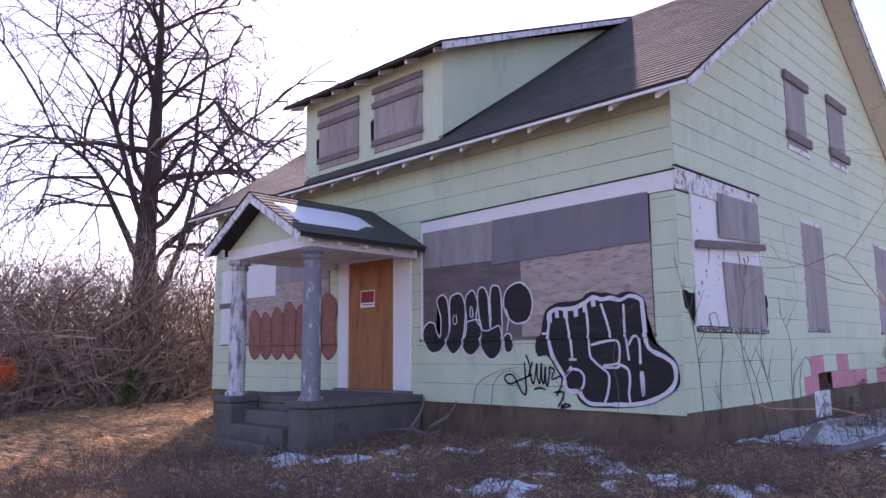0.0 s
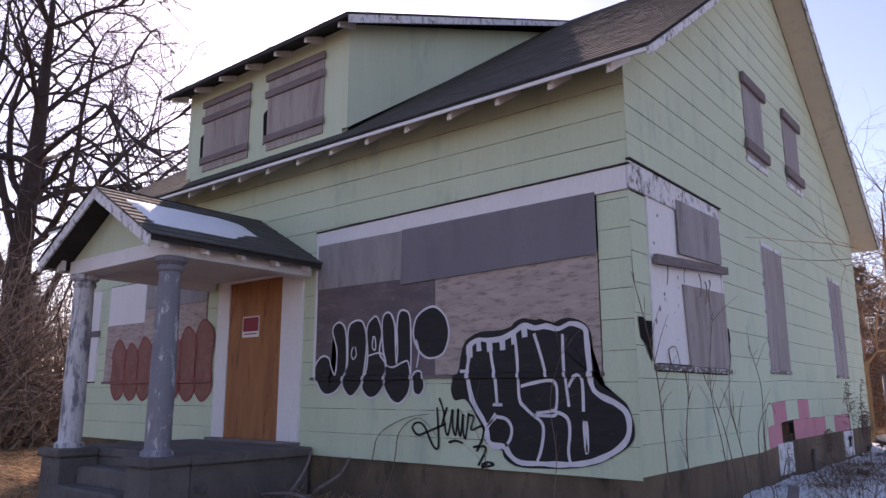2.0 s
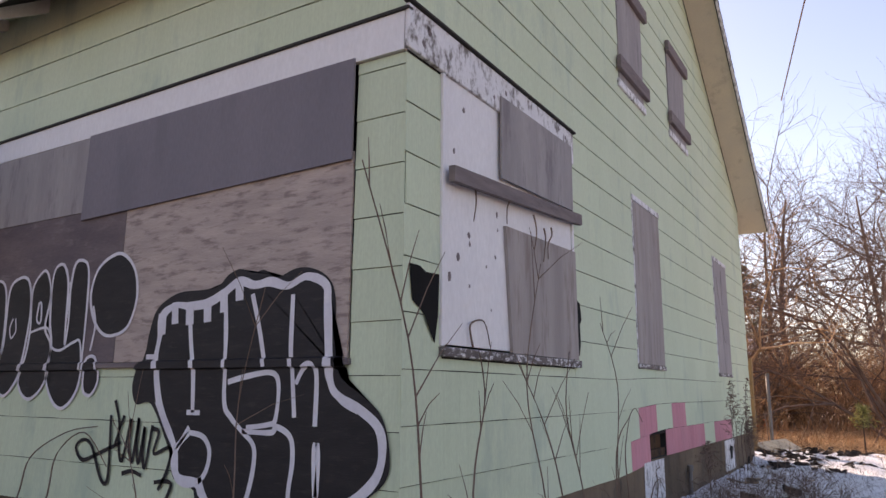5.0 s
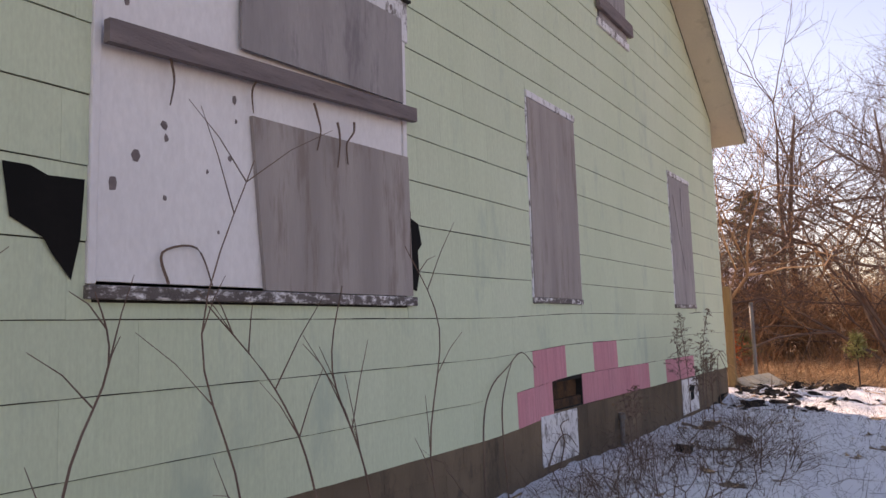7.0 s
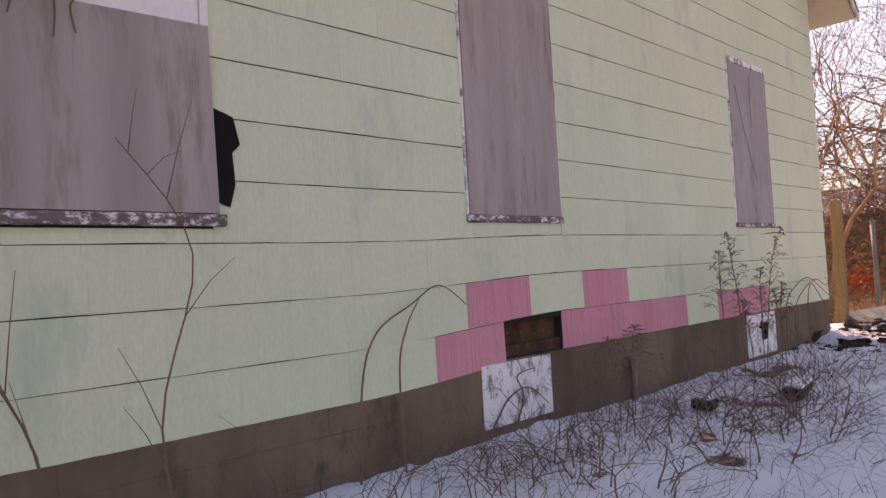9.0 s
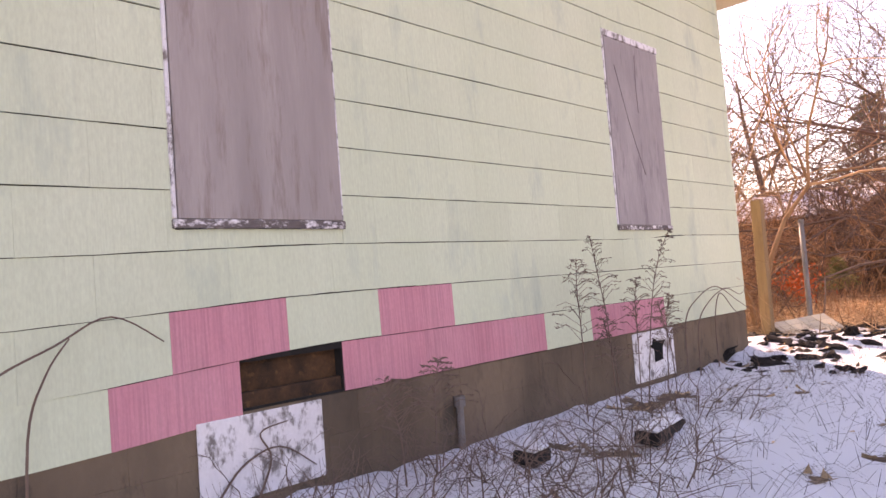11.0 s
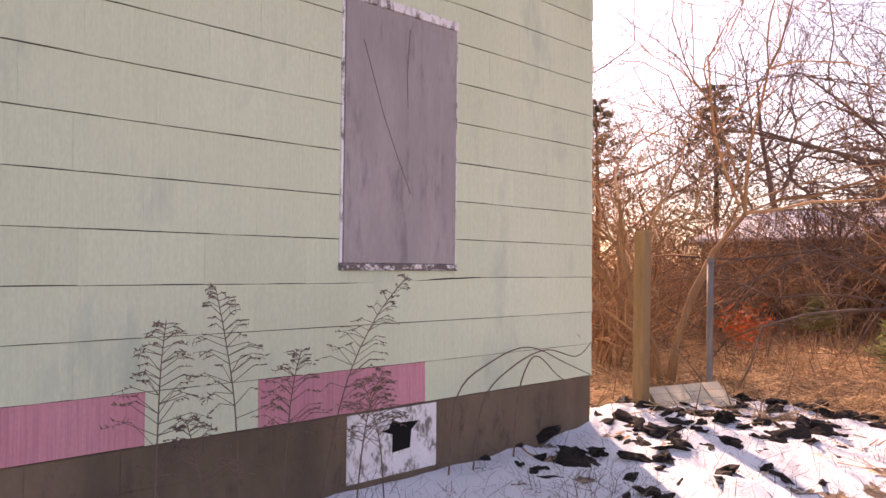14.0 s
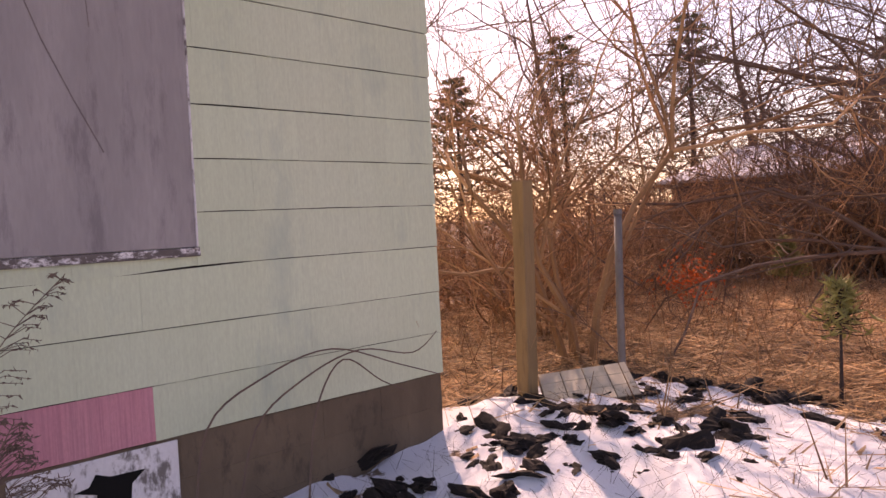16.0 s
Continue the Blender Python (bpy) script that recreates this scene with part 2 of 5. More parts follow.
def ground_z(x, y):
    a, b = min(8.0, max(0.0, -x - 0.5)), min(4.0, max(0.0, -y - 1.0))
    z = -0.05 - 0.072 * a - 0.06 * b * (1 - smooth01(x, 3, 7)) - 0.02 * min(12.0, max(0.0, y))
    z += 0.035 * noise.noise((x * 0.8, y * 0.8, 0)) + 0.018 * noise.noise((x * 3, y * 3, 5))
    z += 0.09 * smooth01(x, 9.0, 10.5) * (1 - smooth01(x, 11.3, 12.6)) * (1 - smooth01(abs(y + 0.8), 0.8, 2.2))
    z += 0.05 * noise.noise((x * 2.9, y * 2.9, 3)) * smooth01(x, 8.6, 9.4) * (1 - smooth01(x, 12.2, 13.2)) * smooth01(y, -2.6, -1.6)
    return z


# ---- ground ----
def spread(lo, hi, step, far):
    mid = [lo + i * step for i in range(int((hi - lo) / step) + 1)]
    out, d = [], step
    while not out or out[-1] < far:
        d *= 1.35
        out.append((out[-1] if out else 0) + d)
    return [lo - o for o in out[::-1]] + mid + [mid[-1] + o for o in out]


def snow_at(x, y):
    side = smooth01(x, 0.2, 2.4) * (1 - smooth01(x, 11.7, 13.0)) * (1 - smooth01(y, 0.3, 0.9)) * smooth01(y, -6.5, -4.6)
    n = 0.46 + 0.5 * noise.noise((x * 1.1 + 7, y * 1.1, 2)) + 0.42 * noise.noise((x * 4.5, y * 4.5, 8))
    front = 0.3 * (1 - smooth01(abs(x + 1.6), 0.8, 2.6)) * (1 - smooth01(abs(y - 1.5), 2.5, 4))
    return smooth01(n + 0.72 * side + front, 0.78, 1.12)


xs, ys = spread(-9.0, 16.0, 0.1, 500), spread(-6.5, 9.0, 0.1, 500)
gv, gs = [], []
for yy in ys:
    for xx in xs:
        near = -10 < xx < 17 and -8 < yy < 11
        s = snow_at(xx, yy) if near else 0.0
        rough_z = 0.022 * noise.noise((xx * 9, yy * 9, 1)) if near else 0.0
        gv.append((xx, yy, ground_z(xx, yy) + rough_z + 0.035 * s))
        gs.append(s)
nx = len(xs)
gf = [(j * nx + i, j * nx + i + 1, (j + 1) * nx + i + 1, (j + 1) * nx + i) for j in range(len(ys) - 1) for i in range(nx - 1)]
gme = bpy.data.meshes.new("ground")
gme.from_pydata(gv, [], gf)
gme.attributes.new("snow", "FLOAT", "POINT").data.foreach_set("value", gs)
gme.shade_smooth()
GROUND = shader("leaf_litter", (0.28, 0.20, 0.14), (0.15, 0.105, 0.078), 0.95, 3.5, 90, 1.0, (0.48, 0.35, 0.24), 0.8, patch=0.5)
gn = GROUND.node_tree
att = gn.nodes.new("ShaderNodeAttribute")
att.attribute_name = "snow"
cover = gn.nodes.new("ShaderNodeMix")
cover.data_type = "RGBA"
old = gn.nodes["Principled BSDF"].inputs["Base Color"].links[0].from_socket
ftex = gn.nodes.new("ShaderNodeTexNoise")
ftex.inputs["Scale"].default_value, ftex.inputs["Detail"].default_value = 22, 5
fpos = gn.nodes.new("ShaderNodeNewGeometry")
gn.links.new(fpos.outputs["Position"], ftex.inputs["Vector"])
fadd = gn.nodes.new("ShaderNodeMath")
fadd.operation = "ADD"
gn.links.new(att.outputs["Fac"], fadd.inputs[0])
gn.links.new(ftex.outputs["Fac"], fadd.inputs[1])
fedge = gn.nodes.new("ShaderNodeMapRange")
fedge.inputs["From Min"].default_value, fedge.inputs["From Max"].default_value = 0.92, 1.02
gn.links.new(fadd.outputs[0], fedge.inputs["Value"])
gn.links.new(fedge.outputs["Result"], cover.inputs[0])
gn.links.new(old, cover.inputs[6])
cover.inputs[7].default_value = (0.84, 0.86, 0.90, 1)
gn.links.new(cover.outputs[2], gn.nodes["Principled BSDF"].inputs["Base Color"])
gme.materials.append(GROUND)
tagged(new("ground", gme), "brown leaf litter and dry grass with patches of snow", "ground", kind="structure")

# ---- house shell ----
from functools import reduce

D, W, EAVE, PITCH = 10.09, 10.32, 4.11, 0.69          # depth along x, width along y, wall top, slope of the roof
RIDGE = EAVE + PITCH * D / 2
house = thing("house", "abandoned mint green shingled house with boarded windows", "house")


def subtract(rects, hole):
    out = []
    for a, b, c, d in rects:
        e, f, g, h = hole
        if f <= a or e >= b or h <= c or g >= d:
            out.append((a, b, c, d))
            continue
        if a < e:
            out.append((a, e, c, d))
        if f < b:
            out.append((f, b, c, d))
        lo, hi = max(a, e), min(b, f)
        if c < g:
            out.append((lo, hi, c, g))
        if h < d:
            out.append((lo, hi, h, d))
    return out


def clip(poly, nx_, nz, k):
    """The part of a polygon where nx*u + nz*v <= k."""
    out = []
    for i, p in enumerate(poly):
        q = poly[(i + 1) % len(poly)]
        dp, dq = nx_ * p[0] + nz * p[1] - k, nx_ * q[0] + nz * q[1] - k
        if dp <= 0:
            out.append(p)
        if dp * dq < 0:
            t = dp / (dp - dq)
            out.append((p[0] + t * (q[0] - p[0]), p[1] + t * (q[1] - p[1])))
    return out


FRONT_OPEN = [(0.31, 4.03, 1.20, 2.80), (4.66, 5.80, 0.46, 2.50), (6.33, 9.15, 1.20, 2.75), (9.45, 10.02, 1.2, 2.72)]
GABLE_OPEN = [(0.35, 2.25, 1.26, 2.80), (3.86, 4.78, 1.29, 2.92), (7.62, 8.54, 1.29, 2.90), (3.62, 4.45, 4.02, 5.2), (5.55, 6.38, 4.12, 5.3), (4.13, 4.72, 0.45, 0.66)]
def wall_group(label):
    g_ = new("wall")
    g_.parent, g_["label"] = house, label
    return g_


wall_front = wall_group("front wall of mint green siding over sheathing darkened for lap shadows")
for a, b, c, d in reduce(subtract, FRONT_OPEN, [(0.0, W, 0.36, EAVE)]):
    boxpart("sheathing_panel", (0.0, 0.16, a, b, c, d), TAR_SHADE, wall_front, "", 0)
wall_gable = wall_group("gable wall of mint green siding over sheathing darkened for lap shadows")
rects = [(0.162, D, 0.438, EAVE - 0.002)]
for h in GABLE_OPEN:
    rects = subtract(rects, h)
for a, b, c, d in rects:
    boxpart("sheathing_panel", (a, b, 0.0, 0.16, c, min(d, EAVE - 0.002)), TAR_SHADE, wall_gable, "", 0)
bm = prism(bmesh.new(), [(0.0, EAVE), (D, EAVE), (D / 2, RIDGE)], "y", 0.012, 0.17)
part("sheathing_panel", bm, TAR_SHADE, wall_gable)
boxpart("wall", (D - 0.16, D, 0.17, W, 0.36, EAVE), GREEN, house, "green back wall")
bm = prism(bmesh.new(), [(0.165, 0.36), (D - 0.165, 0.36), (D - 0.165, EAVE), (D / 2, RIDGE - 0.12), (0.165, EAVE)], "y", W - 0.16, W)
part("wall", bm, GREEN, house, "green far gable wall")
for e in ((0.002, D - 0.002, -0.002, 0.3, 0.436), (0.03, D - 0.03, W - 0.3, W - 0.03, 0.40), (0.03, 0.3, 0.302, W - 0.302, 0.36), (D - 0.3, D - 0.03, 0.302, W - 0.302, 0.36)):
    boxpart("foundation_wall", (*e[:4], -0.9, e[4]), CONCRETE, house, "stained dark concrete foundation", 0)

# ---- siding shingles ----
rng = random.Random(4)
# GAP bares the dark backing, whose colour draws the shadow under each course
TW, GAP = 0.594, 0.0038
cache = {}


def shingle_mesh(poly, name, material):
    n = len(poly)
    v0, v1 = min(p[1] for p in poly), max(p[1] for p in poly)
    out = [(p[0], p[1], 0.0105 - 0.006 * (p[1] - v0) / max(0.02, v1 - v0)) for p in poly]
    verts = [(p[0], p[1], 0.001) for p in poly] + out
    faces = [list(range(n, 2 * n))] + [[i, (i + 1) % n, n + (i + 1) % n, n + i] for i in range(n)]
    me = bpy.data.meshes.new(name)
    me.from_pydata(verts, [], faces)
    me.materials.append(material)
    return me


def wavy_rect(w, h, variant):
    r = random.Random(variant * 77 + 5)
    k = max(1, int(w / 0.12))
    return [(w * i / k + 0.0004 * (1 if i == 0 else -1 if i == k else 0), GAP + r.uniform(-0.0022, 0.0022)) for i in range(k + 1)] + [(w - 0.0004, h), (0.0004, h)]


def lay_siding(parent, to_world, u0, u1, z0, step, top, holes, first, pinks=(), clips=(), joined_above=99.0, course_shift=0.27, levels=(), sag=None):
    rows, k = [], 0
    joined_v, joined_f = [], []
    def level(n_):
        return levels[n_] if n_ < len(levels) else (levels[-1] + (n_ + 1 - len(levels)) * step if levels else z0 + n_ * step)

    while level(k) < top - 0.02:
        za, zb = level(k), min(top, level(k + 1))
        base = first + (course_shift if k % 2 else 0) + rng.uniform(-0.03, 0.03) * (k > 1)
        i = math.floor((u0 - base) / TW) - 1
        while base + i * TW < u1:
            a, b = max(u0, base + i * TW), min(u1, base + (i + 1) * TW)
            i += 1
            if b - a < 0.015:
                continue
            rects_ = [(a, b, za, zb)]
            for h in holes:
                rects_ = subtract(rects_, h)
            for ra, rb, rc, rd in rects_:
                if rb - ra < 0.012 or rd - rc < 0.012:
                    continue
                mid = (ra + rb) / 2
                mat = PINK if any(p[0] <= mid <= p[1] and p[2] == k for p in pinks) else GREEN
                poly = [(ra, rc), (rb, rc), (rb, rd), (ra, rd)]
                cut = poly
                for c in clips:
                    cut = clip(cut, *c)
                if len(cut) < 3:
                    continue
                bent = sag and max(abs(sag(*q_)) for q_ in cut) > 0.002
                if bent:
                    edge = [(ra + u_, rc + v_) for u_, v_ in wavy_rect(rb - ra, rd - rc, rng.randrange(4))] if cut == poly else cut
                    org = (ra, rc)
                    me = shingle_mesh([(u_ - ra, v_ + sag(u_, v_) - rc) for u_, v_ in edge], "siding_shingle", mat)
                elif cut == poly:
                    key = (round(rb - ra, 3), round(rd - rc, 3), rng.randrange(4), mat.name)
                    if key not in cache:
                        cache[key] = shingle_mesh(wavy_rect(rb - ra, rd - rc, key[2]), "siding_shingle", mat)
                    me, org = cache[key], (ra, rc)
                else:
                    org = (min(p[0] for p in cut), min(p[1] for p in cut))
                    me = shingle_mesh([(p[0] - org[0], p[1] - org[1]) for p in cut], "siding_shingle", mat)
                m = to_world(*org, rb) @ pose(0, 0, 0, 0, 0, rng.uniform(-0.06, 0.06) if not sag else 0.0)
                if za >= joined_above:
                    off = len(joined_v)
                    joined_v += [m @ v.co for v in me.vertices]
                    joined_f += [[off + j for j in p.vertices] for p in me.polygons]
                    continue
                ob = new("siding_shingle", me)
                ob.parent, ob.matrix_basis = parent, m
        k += 1
    if joined_v:
        me = bpy.data.meshes.new("upper_siding")
        me.from_pydata(joined_v, [], joined_f)
        me.materials.append(GREEN)
        ob = new("upper_siding", me)
        ob.parent, ob["kind"] = parent, "stuff"


def on_gable(u, v, rb):
    return Matrix(((1, 0, 0, u), (0, 0, -1, 0), (0, 1, 0, v), (0, 0, 0, 1)))


def on_front(x=0.0):
    # u runs towards -y, counted from the far end of the wall
    return lambda u, v, rb: Matrix(((0, 0, -1, x), (-1, 0, 0, W - u), (0, 1, 0, v), (0, 0, 0, 1)))


# ---- trim, windows and boards of the front ----
def trim(name, ext, material=WHITE, label="", bevel=0.004, parent=house):
    return boxpart(name, ext, material, parent, label, bevel)


part("trim_band", prism(bmesh.new(), [(0.0, 2.795), (4.05, 2.785), (4.05, 2.945), (0.0, 3.01)], "x", -0.03, 0.0), WHITE, house, "white painted frieze board")
part("drip_edge", prism(bmesh.new(), [(-0.03, 3.012), (4.05, 2.947), (4.05, 2.962), (-0.03, 3.028)], "x", -0.045, 0.0), ROOF_DARK, house, "dark drip edge")
trim("trim_band", (-0.03, 2.28, -0.03, -0.002, 2.80, 3.05), PEEL, "white frieze board with flaking paint")
trim("drip_edge", (-0.045, 2.30, -0.05, -0.002, 3.052, 3.07), ROOF_DARK, "dark drip edge")


def window(label):
    w = new("boarded_window")
    w.parent = house
    w["label"] = label
    return w


w = window("wide front window boarded with plywood")
boxpart("plywood_panel", (-0.020, 0.0, 2.19, 4.02, 1.22, 2.86 - 0.56), PLY_DARK, w, "sooty weathered plywood sheet", 0.003)
boxpart("plywood_panel", (-0.020, 0.0, 0.32, 2.186, 1.22, 2.30), PLY, w, "bare weathered plywood sheet", 0.003)
boxpart("plywood_panel", (-0.026, -0.021, 2.64, 4.02, 2.25, 2.79), PLY_GREY, w, "greyed plywood strip", 0.001)
bm = prism(bmesh.new(), [(0.315, 2.25), (2.66, 2.19), (2.645, 2.795), (0.315, 2.815)], "x", -0.040, -0.027)
part("plywood_panel", bm, GREYBOARD, w, "smooth grey painted board")
boxpart("sill", (-0.035, 0.0, 0.30, 4.10, 1.185, 1.218), PLANK, w, "worn wooden sill")
boxpart("casing", (-0.026, 0.0, 4.022, 4.06, 1.22, 2.79), WHITE, w, "white side casing")
w = window("front window under the porch boarded and sprayed red")
boxpart("plywood_panel", (-0.022, 0.0, 6.34, 8.0, 1.22, 2.30), PLY, w, "weathered plywood sheet", 0.003)
boxpart("plywood_panel", (-0.022, 0.0, 8.004, 9.14, 1.22, 2.10), PLY, w, "weathered plywood sheet", 0.003)
boxpart("plywood_panel", (-0.022, 0.0, 6.34, 8.0, 2.304, 2.74), PLY_GREY, w, "greyed plywood strip", 0.003)
boxpart("white_panel", (-0.018, 0.0, 8.004, 9.14, 2.104, 2.74), WHITE, w, "white board", 0.003)
boxpart("sill", (-0.03, 0.0, 6.30, 9.2, 1.185, 1.218), PLANK, w, "worn wooden sill")
w = window("narrow window covered in white boards")
boxpart("white_panel", (-0.018, 0.0, 9.45, 10.02, 1.22, 2.72), WHITE, w, "white board", 0.003)
boxpart("plank", (-0.04, -0.019, 9.4, 10.06, 1.95, 2.05), PLANK, w, "weathered plank")

# door
d = new("door")
d.parent, d["label"] = house, "front door boarded with orange plywood"
boxpart("plywood_panel", (-0.02, 0.02, 4.68, 5.78, 0.47, 2.48), DOORWOOD, d, "orange stained plywood sheet", 0.003)
boxpart("casing", (-0.035, 0.0, 4.28, 4.676, 0.47, 2.66), WHITE, d, "white painted door casing")
boxpart("casing", (-0.035, 0.0, 5.784, 6.05, 0.47, 2.66), WHITE, d, "white painted door casing")
boxpart("head", (-0.035, 0.0, 4.68, 5.78, 2.484, 2.66), WHITE, d, "white painted door head")
boxpart("threshold", (-0.12, 0.0, 4.26, 6.07, 0.43, 0.468), PLANK, d, "worn wooden threshold")
notice = thing("notice", "small red and white notice stapled to the door", "sign")
boxpart("backing", (-0.0225, -0.0205, 5.13, 5.48, 1.75, 2.02), WHITE, notice, "white paper", 0)
boxpart("red_panel", (-0.0245, -0.0228, 5.145, 5.465, 1.825, 2.005), SIGNRED, notice, "dark red print", 0)
boxpart("text_bar", (-0.0245, -0.0228, 5.17, 5.44, 1.785, 1.80), SIGNRED, notice, "line of unreadable print", 0)

# ---- windows of the gable ----
w = window("corner side window covered by white panels and loose plywood")
boxpart("white_panel", (0.36, 2.22, -0.012, 0.0, 1.30, 2.80), WHITE, w, "white painted panel", 0.002)
prm = prism(bmesh.new(), [(1.0, 2.36), (2.2, 2.41), (2.2, 2.92), (1.0, 2.90)], "y", -0.045, -0.031)
part("plywood_panel", prm, PLY_GREY, w, "greyed plywood sheet")
prm = prism(bmesh.new(), [(1.15, 1.29), (2.27, 1.29), (2.25, 2.10), (1.07, 2.07)], "y", -0.034, -0.013)
part("plywood_panel", prm, PLY_BROWN, w, "greyed brown plywood sheet")
prm = prism(bmesh.new(), [(0.35, 2.17), (2.28, 2.31), (2.28, 2.39), (0.35, 2.26)], "y", -0.085, -0.046)
part("plank", prm, PLANK, w, "weathered grey plank nailed across")
boxpart("sill", (0.32, 2.30, -0.045, 0.0, 1.235, 1.285), SILLWOOD, w, "sill with flaking white paint")
boxpart("casing", (0.325, 0.358, -0.024, 0.0, 1.288, 2.80), WHITE, w, "white edge strip")
boxpart("casing", (2.222, 2.26, -0.024, 0.0, 2.10, 2.80), WHITE, w, "white edge strip")
for a, b in ((3.86, 4.78), (7.62, 8.54)):
    w = window("tall side window covered by a plywood sheet")
    boxpart("plywood_panel", (a + 0.012, b - 0.004, -0.020, 0.0, 1.322, 2.885), PLY_BROWN if a < 5 else PLY_GREY, w, "weathered plywood sheet", 0.002)
    boxpart("sill", (a - 0.015, b + 0.012, -0.028, 0.0, 1.278, 1.32), SILLWOOD, w, "sill with flaking white paint")
    boxpart("head", (a - 0.01, b + 0.01, -0.026, 0.0, 2.888, 2.945), PEEL, w, "white painted head")
    boxpart("casing", (a - 0.012, a + 0.009, -0.016, 0.0, 1.322, 2.886), PEEL, w, "white painted edge")
    boxpart("casing", (b - 0.003, b + 0.010, -0.016, 0.0, 1.322, 2.886), PEEL, w, "white painted edge")
for a, b, c, e in ((3.60, 4.46, 4.02, 5.2), (5.55, 6.40, 4.12, 5.3)):
    w = window("upstairs window boarded with plywood and planks")
    boxpart("plywood_panel", (a + 0.02, b - 0.02, -0.020, 0.012, c + 0.02, e - 0.02), PLY_GREY, w, "greyed plywood sheet", 0.002)
    boxpart("plank", (a - 0.06, b + 0.08, -0.065, -0.021, c + 0.10, c + 0.24), PLANK, w, "weathered plank")
    boxpart("plank", (a - 0.04, b + 0.10, -0.065, -0.021, e - 0.16, e - 0.02), PLANK, w, "weathered plank")
    boxpart("sill", (a - 0.03, b + 0.03, -0.03, 0.012, c - 0.06, c + 0.018), PEEL, w, "sill with flaking paint")

# broken spots: a torn shingle at the corner, a missing shingle, hatches in the foundation; the jagged holes are flat
# plates with their inner shade as black colour
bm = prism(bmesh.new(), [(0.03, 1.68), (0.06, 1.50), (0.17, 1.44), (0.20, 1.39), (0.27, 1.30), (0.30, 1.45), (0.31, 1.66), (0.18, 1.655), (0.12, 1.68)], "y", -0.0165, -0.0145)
part("broken_hole", bm, HOLE_SHADE, house, "jagged black plate painted as the shade inside a siding hole")
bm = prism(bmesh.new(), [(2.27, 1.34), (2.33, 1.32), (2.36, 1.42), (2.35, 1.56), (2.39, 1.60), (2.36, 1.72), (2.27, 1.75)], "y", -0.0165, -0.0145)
part("broken_hole", bm, HOLE_SHADE, house, "jagged black plate painted as the shade in a hole beside the sill")
boxpart("exposed_board", (4.13, 4.72, 0.055, 0.07, 0.46, 0.66), CHAR, house, "rotten charred boards behind a missing shingle", 0)
boxpart("exposed_board", (4.13, 4.72, 0.01, 0.05, 0.44, 0.52), CHAR, house, "rotten sill board", 0.004)
for a, b in ((3.90, 4.57), (7.68, 8.39)):
    boxpart("hatch", (a, b, -0.014, -0.005, 0.02 if a > 5 else 0.05, 0.425), PEEL, house, "white board over a cellar opening")
# no opening is cut in the hatch: a black plate paints its shade
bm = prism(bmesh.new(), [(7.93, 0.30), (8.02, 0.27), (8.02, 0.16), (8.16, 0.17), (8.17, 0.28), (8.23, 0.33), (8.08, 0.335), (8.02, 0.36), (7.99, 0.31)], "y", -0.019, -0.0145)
part("broken_hole", bm, HOLE_SHADE, house, "jagged black plate painted as the shade inside a hatch hole")
bm = tube(bmesh.new(), [(5.55, -0.03, -0.15), (5.55, -0.035, 0.22)], 0.022, 0.022, 8)
tube(bm, [(5.55, -0.035, 0.22), (5.55, -0.035, 0.28)], 0.035, 0.035, 8)
part("drain_pipe", bm, METAL, house, "short rusty pipe on the foundation")

# ---- siding ----
def settled(u, z):
    """The lower courses sink towards the front corner and the middle ones rise at the back."""
    low = -0.075 * (1 - smooth01(u, 3.0, 4.8)) * min(1.0, max(0.0, (1.75 - z) / 1.05))
    return low + 0.032 * smooth01(u, 7.9, 8.7) * smooth01(z, 0.95, 1.22) * (1 - smooth01(z, 2.9, 3.6))


RAKE = [(-PITCH, 1, EAVE + 0.02), (PITCH, 1, EAVE + 0.02 + PITCH * D)]
lay_siding(wall_gable, on_gable, -0.014, D + 0.014, 0.437, 0.268, RIDGE, GABLE_OPEN[:5] + [(-0.1, 2.28, 2.79, 3.06), (4.13, 4.72, 0.3, 0.681)], 3.54,
           pinks=[(3.54, 4.13, 0), (4.72, 6.5, 0), (7.12, 8.31, 0), (3.81, 4.4, 1), (4.98, 5.58, 1)], clips=RAKE, joined_above=4.3, levels=(0.437, 0.692, 0.949, 1.20, 1.457, 1.714, 1.975, 2.246, 2.515, 2.785), sag=settled)
lay_siding(wall_front, on_front(0.0), 0.0, W, 0.333, 0.2655, EAVE - 0.02,
           [(W - b, W - a, c, d) for a, b, c, d in FRONT_OPEN + [(0, 4.05, 2.79, 2.95), (4.28, 6.05, 0.45, 2.66)]], W - 3.9)

# ---- roof ----
OX, OY, TH = 0.44, 0.42, 0.06                         # overhangs at eaves and rakes, thickness
roof = new("roof")
roof.parent, roof["label"] = house, "grey asphalt shingle gable roof"
DY0, DY1, DT = 3.29, 7.18, 5.56                          # dormer sides and height of its front roof edge
bm = bmesh.new()
for s in (1, -1):
    def px(x):
        return x if s == 1 else D - x
    prism(bm, [(px(-OX), EAVE - PITCH * OX), (px(D / 2), RIDGE), (px(D / 2), RIDGE + TH), (px(-OX), EAVE - PITCH * OX + TH)], "y", -OY, W + OY)
part("roof_deck", bm, ROOF_DARK, roof, "roof deck with dark edge")
SOFFIT = shader("cream_soffit_paint", (0.62, 0.55, 0.42), (0.56, 0.50, 0.40), 0.7, 2, 50, 0.15, (0.3, 0.26, 0.2), 0.4)
SL, SH = EAVE - PITCH * OX, 0.006
